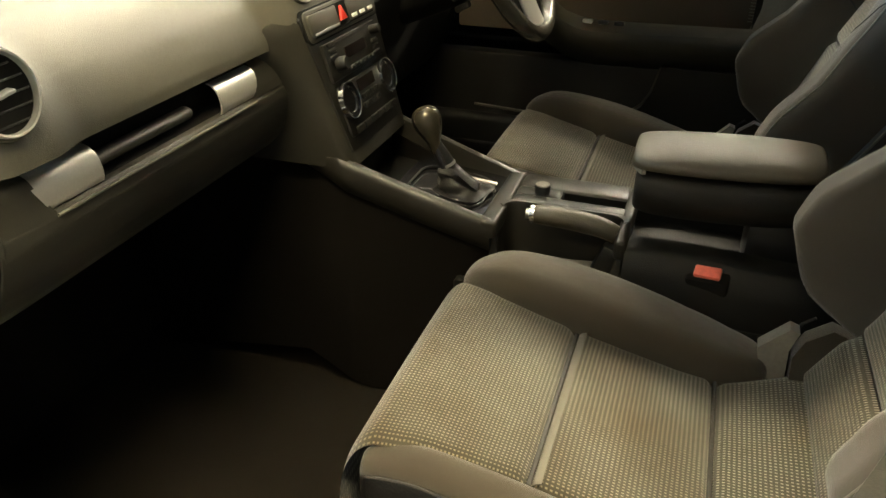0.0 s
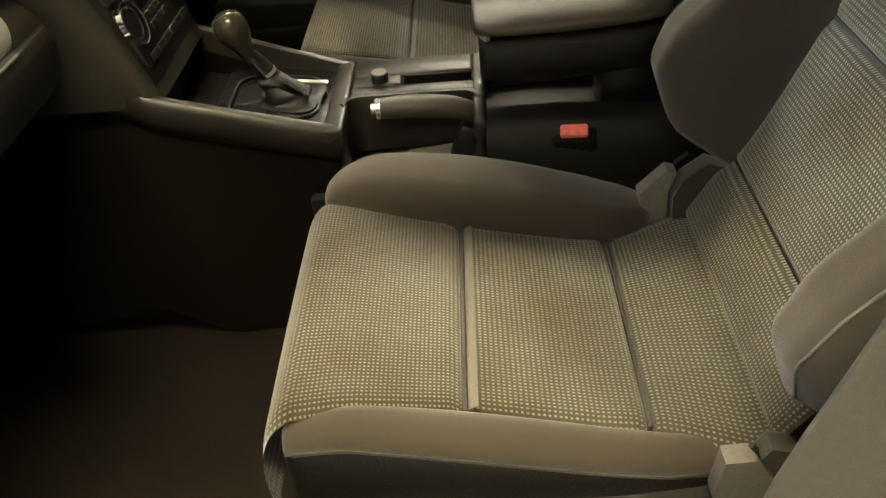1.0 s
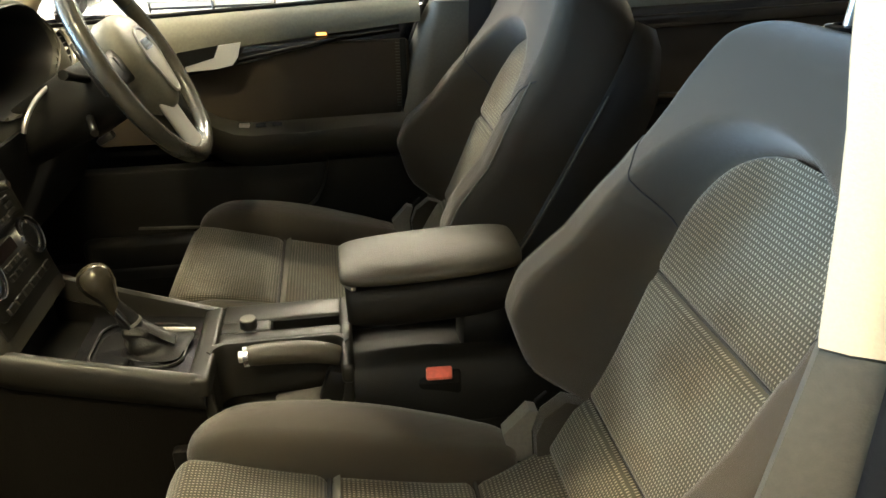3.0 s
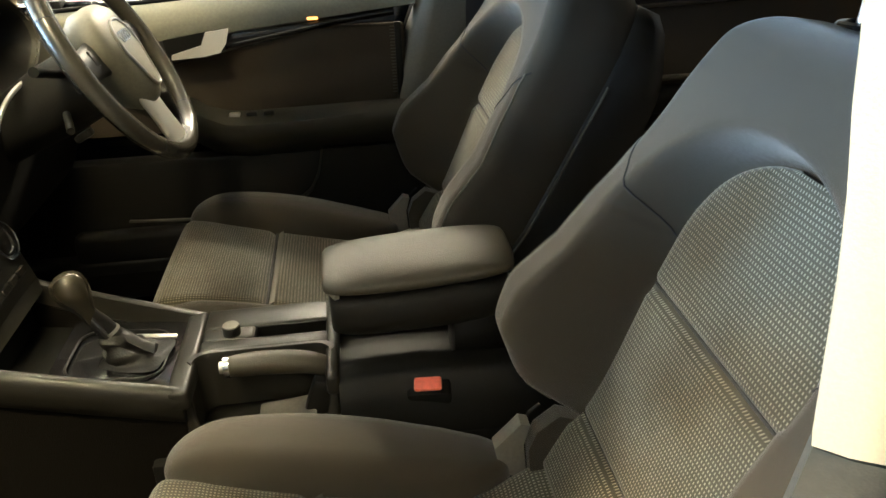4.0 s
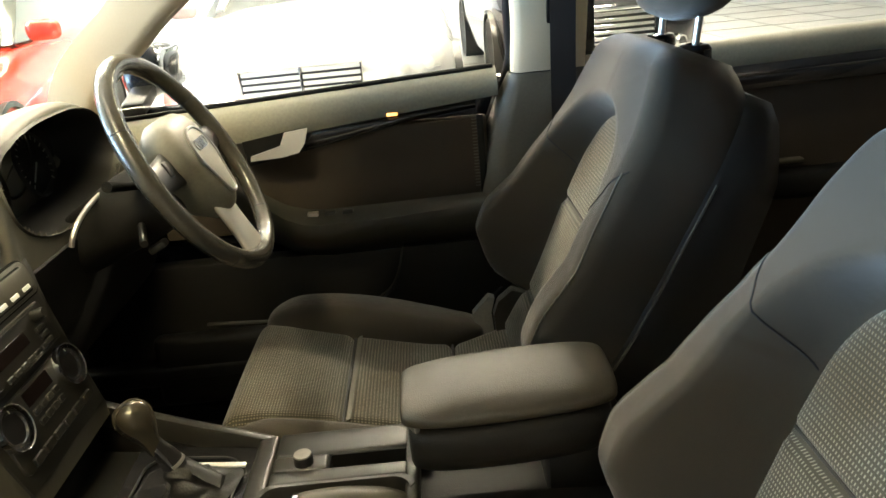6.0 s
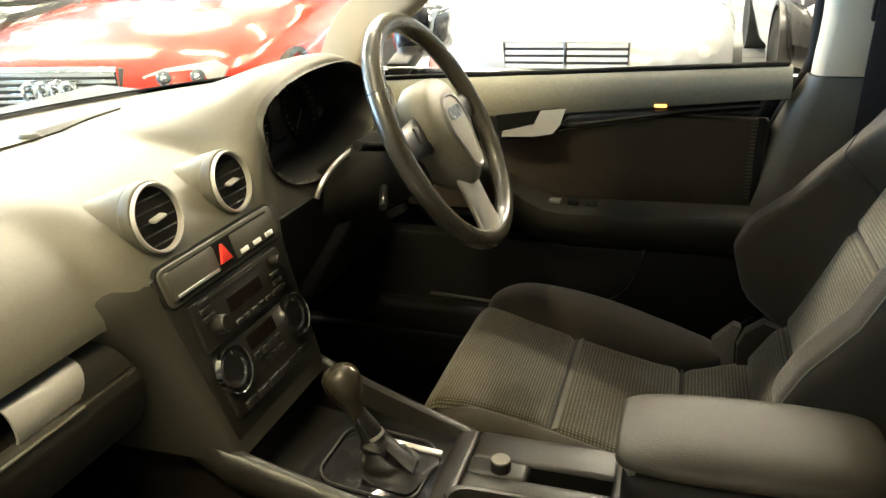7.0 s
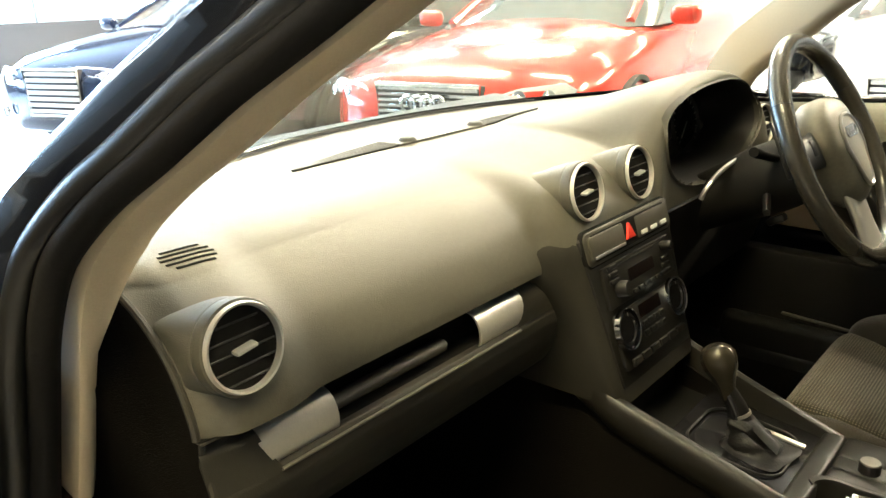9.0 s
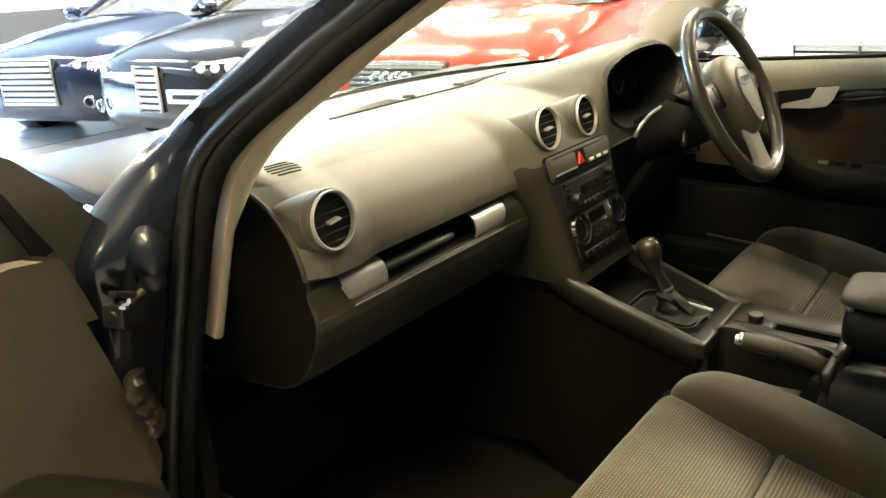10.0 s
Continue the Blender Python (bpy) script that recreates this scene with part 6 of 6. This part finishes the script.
def make_open_door():
    """Front passenger door, swung wide open; local y runs from the hinge to its rear edge."""
    t = thing("open_door", "wide open front door with dark trim and dark blue paint", "car door", kind="structure")
    def inner(outline, x, depth, bevel, seg=3):
        """Plate in the plane of the door, its inner face at x."""
        return slab(outline, depth, frame_at((x + depth / 2, 0, 0), (0, 1, 0), (0, 0, 1)), bevel, seg)
    rings = []
    for k in range(21):
        y = 0.14 + 0.94 * k / 20
        b = 0.949 + 0.026 * k / 20
        rings.append([(0.07, y, b - 0.03), (0.06, y, b - 0.005), (0.03, y, b), (0.012, y, b - 0.006)])
    part("window_ledge", loft(rings), M_RUBBER, t, "black window seal ledge", 40)
    part("door_trim", inner([(1.06, 0.965), (0.30, 0.952), (0.106, 0.946), (0.066, 0.938), (0.055, 0.928), (0.031, 0.853), (0.011, 0.794), (-0.005, 0.737), (-0.030, 0.685), (-0.040, 0.635), (-0.030, 0.608), (0.0, 0.622), (0.064, 0.674), (0.104, 0.708), (0.140, 0.735), (0.30, 0.765), (1.06, 0.80)], -0.012, 0.04, 0.010), M_DOORTOP2, t, "olive grey inner door panel", 50)
    part("lower_trim", inner([(1.06, 0.82), (0.25, 0.80), (0.02, 0.70), (-0.036, 0.66), (-0.046, 0.591), (-0.058, 0.549), (-0.060, 0.40), (0.0, 0.35), (1.06, 0.35)], 0.0, 0.03, 0.006), M_DOORTOP2, t, "set-back lower door panel", 50)
    part("trim_end", inner([(0.060, 0.941), (0.035, 0.928), (0.020, 0.891), (0.004, 0.845), (0.030, 0.850), (0.052, 0.918)], -0.009, 0.03, 0.004), M_DOORTOP2, t, "front end strip of the door panel", 50)
    part("door_frame", box(0.085, 1.20, 0.60, pose(0.080, 0.518, 0.62), 0.02, 3), M_OWN, t, "dark painted door shell")
    part("frame_edge", box(0.03, 0.12, 0.54, pose(0.040, -0.018, 0.60), 0.01, 2), M_BLACK, t)
    part("sail_panel", inner([(-0.075, 0.80), (0.42, 0.86), (0.42, 1.175), (0.22, 1.112), (0.08, 1.062), (0.031, 1.034), (0.010, 1.016), (-0.025, 0.987), (-0.057, 0.951), (-0.087, 0.915), (-0.100, 0.895), (-0.090, 0.86)], 0.030, 0.028, 0.006), M_SAIL, t, "dull grey front of the window frame")
    part("window_channel", inner([(0.42, 1.150), (0.22, 1.085), (0.085, 1.043), (0.051, 1.0), (0.029, 0.962), (0.006, 0.925), (0.032, 0.922), (0.047, 0.954), (0.066, 0.992), (0.098, 1.030), (0.22, 1.068), (0.42, 1.13)], 0.024, 0.02, 0.003, 2), M_RUBBER, t, "black rubber window channel")
    t.matrix_basis = DOOR_POSE
    # hinge hardware on the pillar
    h = thing("door_hinge", "dark steel door hinge with greased check strap", "hinge", "", "structure")
    part("hinge_leaf", box(0.038, 0.03, 0.028, pose(-0.836, 1.465, 0.845, 0, 8, 20), 0.004), M_BLACK, h)
    part("hinge_washer", lathe([(0.004, 0.0), (0.004, 0.004), (0.0085, 0.004), (0.010, 0.0)], pose(-0.842, 1.452, 0.862, 30), 20, True), M_CHROME, h, "bright worn washer")
    part("hinge_pin", lathe([(0.006, -0.022), (0.006, 0.022)], pose(-0.832, 1.458, 0.856, 0, 70, 0), 14), M_BRASS, h, "rusty brown pin")
    part("hinge_strap", box(0.040, 0.012, 0.007, pose(-0.836, 1.456, 0.870, 0, 24, 20), 0.002), M_BRASS, h)
    c = thing("check_strap", "greasy brown door check strap", "check strap")
    rings = []
    for k in range(15):
        q = k / 14
        w = 0.010 + 0.006 * math.sin(q * 3.1)
        p = Vector((-0.842 - 0.006 * math.sin(q * 6), 1.455 - 0.01 * q, 0.775 - 0.085 * q))
        rings.append([p + Vector((w * math.cos(a), 0.008 * math.sin(a) + 0.004 * math.sin(7 * q * a), 0)) for a in [2 * math.pi * j / 14 for j in range(14)]])
    part("strap", loft(rings), M_BRASS, c, "", 60)
    part("hinge_boss", lathe([(0.0001, 0.016), (0.010, 0.014), (0.018, 0.006), (0.021, -0.006), (0.021, -0.02)], pose(-0.786, 1.474, 0.903, 70, 0, -20) @ Matrix.Diagonal((1.15, 1.6, 1.1, 1)), 24), M_JAMB, h, "rounded painted boss", 60)
    part("hinge_boss", lathe([(0.0001, 0.010), (0.008, 0.008), (0.013, 0.0), (0.014, -0.014)], pose(-0.789, 1.470, 0.868, 78, 0, -20) @ Matrix.Diagonal((1.1, 1.3, 1.0, 1)), 20), M_JAMB, h, "rounded painted boss", 60)


DOOR_POSE = pose(-0.865, 1.50, 0.0, 0, 0, 110)
make_open_door()


def make_running_gear():
    """Wheels and bumper that the car stands on."""
    for x in (-0.74, 0.74):
        for y in (2.12, -0.62):
            w = thing("car_wheel", "black tyre on an alloy wheel under the dark blue car", "wheel", "wheels of the open car")
            side = math.copysign(1, x)
            m = pose(x, y, 0.316, 0, side * 90)
            part("tyre", lathe([(0.21, -0.10), (0.29, -0.105), (0.313, -0.08), (0.316, 0.0), (0.313, 0.08), (0.29, 0.105), (0.21, 0.10)], m, 40), M_TYRE, w)
            part("rim", lathe([(0.22, 0.07), (0.205, 0.09), (0.19, 0.06), (0.06, 0.03), (0.0001, 0.03)], m, 36), M_ALLOY, w)
            for k in range(7):
                a = 2 * math.pi * k / 7
                part("spoke", box(0.17, 0.04, 0.025, m @ pose(0.115 * math.cos(a), 0.115 * math.sin(a), 0.06, 0, 0, math.degrees(a)), 0.006, 1), M_ALLOY, w)
    rings = []
    for k in range(17):
        x = -0.84 + 1.68 * k / 16
        y = 2.98 - 0.42 * abs(x / 0.84) ** 2.6
        rings.append([(x, y - 0.06, 0.68), (x, y, 0.60), (x, y + 0.03, 0.45), (x, y, 0.26), (x, y - 0.10, 0.24), (x, y - 0.12, 0.60)])
    tagged(part("front_bumper", loft(rings), M_OWN), "dark blue painted front bumper of the car", "bumper", kind="structure")
    tagged(part("underbody", box(1.3, 3.7, 0.05, pose(0, 0.75, 0.195), 0.01), M_BLACK), "dark underside of the car", "underbody", kind="structure")


make_running_gear()


# ---- parked cars in the showroom ----
def make_car(label, paint, grille, lamps=2, L=4.5, W=1.8, H=1.42, bars=None):
    """Car with its nose at local y = 0, looking along -y, x across."""
    t = thing("parked_car", label, "car", "parked cars")
    hw = W / 2
    body = []
    for y, zb, zs, w, zc in ((0.0, 0.30, 0.58, 0.46, 0.62), (0.03, 0.22, 0.62, 0.64, 0.68), (0.12, 0.18, 0.66, 0.80, 0.74), (0.35, 0.17, 0.72, 0.94, 0.82), (0.8, 0.17, 0.79, 0.99, 0.91), (1.25, 0.17, 0.84, 1.0, 0.97), (1.5, 0.17, 0.88, 1.0, 0.99), (2.5, 0.17, 0.92, 1.0, 0.97), (3.5, 0.17, 0.95, 1.0, 0.99), (4.1, 0.2, 0.96, 0.96, 1.0), (4.4, 0.25, 0.92, 0.88, 0.97), (4.5, 0.32, 0.82, 0.78, 0.88)):
        y *= L / 4.5
        w *= hw
        half = [(w * 0.80, zb), (w * 0.95, zb + 0.05), (w, (zb + zs) / 2 - 0.05), (w * 1.0, (zb + zs) / 2 + 0.05), (w * 0.985, zs - 0.06), (w * 0.93, zs), (w * 0.80, zs + (zc - zs) * 0.5), (w * 0.5, zs + (zc - zs) * 0.88), (w * 0.2, zc)]
        body.append([(x, y, z) for x, z in half] + [(-x, y, z) for x, z in half[::-1]])
    part("body", loft(body), paint, t, "", 50)
    gh = []
    for z, y0, y1, w in ((0.93, 1.30, 4.25, 0.80), (1.05, 1.62, 4.05, 0.755), (1.2, 1.95, 3.80, 0.70), (1.34, 2.28, 3.5, 0.63), (1.40, 2.6, 3.2, 0.55)):
        y0, y1 = y0 * L / 4.5, y1 * L / 4.5
        z = 0.93 + (z - 0.93) * (H - 0.93) / 0.47
        gh.append([(-w * 0.85, y0 + 0.05, z), (-w * 0.4, y0, z), (w * 0.4, y0, z), (w * 0.85, y0 + 0.05, z), (w, y0 + 0.25, z), (w, y1 - 0.3, z), (w * 0.85, y1, z), (-w * 0.85, y1, z), (-w, y1 - 0.3, z), (-w, y0 + 0.25, z)])
    part("cabin_glass", loft(gh), M_DARKGLASS, t, "dark windows", 30)
    part("roof_panel", box(1.1, 1.15, 0.03, pose(0, 2.9 * L / 4.5, H - 0.005), 0.012, 2), paint, t)
    for sx in (-1, 1):
        part("roof_pillar", tube([(sx * 0.66, 1.42 * L / 4.5, 0.96), (sx * 0.60, 1.95 * L / 4.5, 1.2 * H / 1.42), (sx * 0.52, 2.5 * L / 4.5, H - 0.02)], 0.03, 8), paint, t)
        part("mirror", box(0.20, 0.10, 0.12, pose(sx * (hw + 0.06), 1.62 * L / 4.5, 0.99), 0.05, 4), paint, t)
        for wy in (0.86, 3.45):
            tyre = part("wheel", lathe([(0.21, -0.10), (0.29, -0.105), (0.315, -0.08), (0.318, 0.08), (0.29, 0.105), (0.21, 0.10)], pose(sx * (hw - 0.10), wy * L / 4.5, 0.318, 0, 90), 36), M_TYRE, t, "black tyre")
            part("arch", lathe([(0.335, -0.11), (0.365, -0.11), (0.365, 0.115), (0.335, 0.115)], pose(sx * (hw - 0.10), wy * L / 4.5, 0.325, 0, 90), 36, True), M_BLACK, t)
            part("rim", lathe([(0.22, 0.06), (0.205, 0.085), (0.19, 0.06), (0.18, 0.02), (0.0001, 0.01)], pose(sx * (hw - 0.10), wy * L / 4.5, 0.318, 0, sx * 90), 36), M_ALLOYDARK, tyre)
            for k in range(9):
                a = 2 * math.pi * k / 9
                mm = pose(sx * (hw - 0.10), wy * L / 4.5, 0.318, 0, sx * 90) @ pose(0.115 * math.cos(a), 0.115 * math.sin(a), 0.075, 0, 0, math.degrees(a))
                part("rim_spoke", box(0.19, 0.03, 0.02, mm, 0.005, 1), M_ALLOY, tyre, "alloy spoke")
        # headlight unit
        out = [(0.0, 0.0), (0.36, 0.04), (0.40, 0.10), (0.34, 0.135), (0.10, 0.11), (0.0, 0.08)]
        hl = part("headlight", slab([(sx * x, z) for x, z in out][:: sx], 0.10, frame_at((sx * 0.42, 0.035, 0.575), (1, sx * 0.42, 0), (0, 0.35, 1)) @ pose(0, 0, 0.035), 0.012), M_LENS, t, "clear headlight")
        for k in range(lamps):
            part("lamp", lathe([(0.0001, 0.006), (0.024, 0.005), (0.034, 0.0)], frame_at((sx * (0.53 + 0.28 / lamps * k), 0.035 + 0.12 / lamps * k, 0.64), (1, sx * 0.42, 0), (0, 0.35, 1)) @ pose(0, 0, 0.045), 20), bars or M_CHROME, hl)
        part("fog_lamp", lathe([(0.035, 0.02), (0.045, 0.022), (0.055, 0.0)], frame_at((sx * 0.58, 0.04, 0.36), (1, sx * 0.3, 0), (0, 0, 1)) @ pose(0, 0, 0.03), 24, True), M_CHROME, t, "chrome fog lamp ring")
    gw, gz, gb, n = grille
    part("grille_back", slab([(-gw / 2, gb), (gw / 2, gb), (gw / 2 * 1.04, gz), (-gw / 2 * 1.04, gz)][::1], 0.05, frame_at((0, -0.012, 0), (1, 0, 0), (0, 0, 1)), 0.004), M_TYRE if bars is None else M_ALLOYDARK, t)
    gr = part("grille", tube([(x, -0.02, z) for x, z in ((-gw / 2, gb), (gw / 2, gb), (gw / 2 * 1.04, gz), (-gw / 2 * 1.04, gz))], 0.014, 8, True), bars or M_CHROME, t, "chrome grille frame")
    for k in range(n):
        z = gb + (gz - gb) * (k + 0.7) / (n + 0.4)
        part("grille_bar", box(gw, 0.012, (gz - gb) / (n + 0.4) * 0.62, pose(0, -0.022, z), 0.003, 1), bars or M_CHROME, gr)
    return t


def rings_badge(parent, z):
    for k in range(4):
        part("badge_ring", tube([(-0.096 + 0.064 * k + 0.046 * math.cos(a), -0.058, z + 0.046 * math.sin(a)) for a in [2 * math.pi * j / 28 for j in range(28)]], 0.010, 8, True), M_CHROME, parent, "chrome badge ring")


M_GRILLE = shade("satin_grille_chrome", (0.82, 0.82, 0.80), 0.45, metal=0.3, bump=0, var=0.03)
M_ALLOYDARK = shade("dark_wheel_well", (0.06, 0.06, 0.06), 0.6, bump=0)
c1 = make_car("red saloon car with a chrome slatted grille", M_PAINT_RED, (0.64, 0.70, 0.50, 6))
rings_badge(c1, 0.60)
c1.matrix_basis = pose(2.22, 3.69, 0, 0, 0, -80)
c2 = make_car("silver saloon car with a wide chrome grille", M_PAINT_SILVER, (0.63, 0.715, 0.49, 6), bars=M_GRILLE)
part("grille_post", box(0.02, 0.014, 0.25, pose(0, -0.024, 0.605), 0.004), M_CHROME, c2)
c2.matrix_basis = pose(3.35, 1.45, 0, 0, 0, -88)
c3 = make_car("black saloon car with a narrow upright chrome grille and round lamps", M_PAINT_BLACK, (0.22, 0.66, 0.34, 6), 3, bars=M_GRILLE)
plate = part("number_plate", slab(round_rect(0.38, 0.10, 0.008), 0.012, frame_at((0.40, 0.0, 0.46), (1, 0.10, 0), (0, 0, 1)) @ pose(0, 0, 0.03)), M_WHITE, c3, "white number plate")
part("plate_bar", box(0.26, 0.030, 0.004, frame_at((0.40, 0.0, 0.46), (1, 0.10, 0), (0, 0, 1)) @ pose(0, 0, 0.037), 0), M_BLACK, plate)
c3.matrix_basis = pose(1.90, 5.78, 0, 0, 0, -82)
c4 = make_car("dark navy saloon car with round fog lamps", M_PAINT_NAVY, (0.56, 0.70, 0.34, 7), bars=M_GRILLE)
c4.matrix_basis = pose(1.72, 7.24, 0, 0, 0, -72)
c6 = make_car("dark saloon car parked beside the silver one", M_PAINT_BLACK, (0.70, 0.66, 0.40, 5))
c6.matrix_basis = pose(5.6, -0.75, 0, 0, 0, -88)
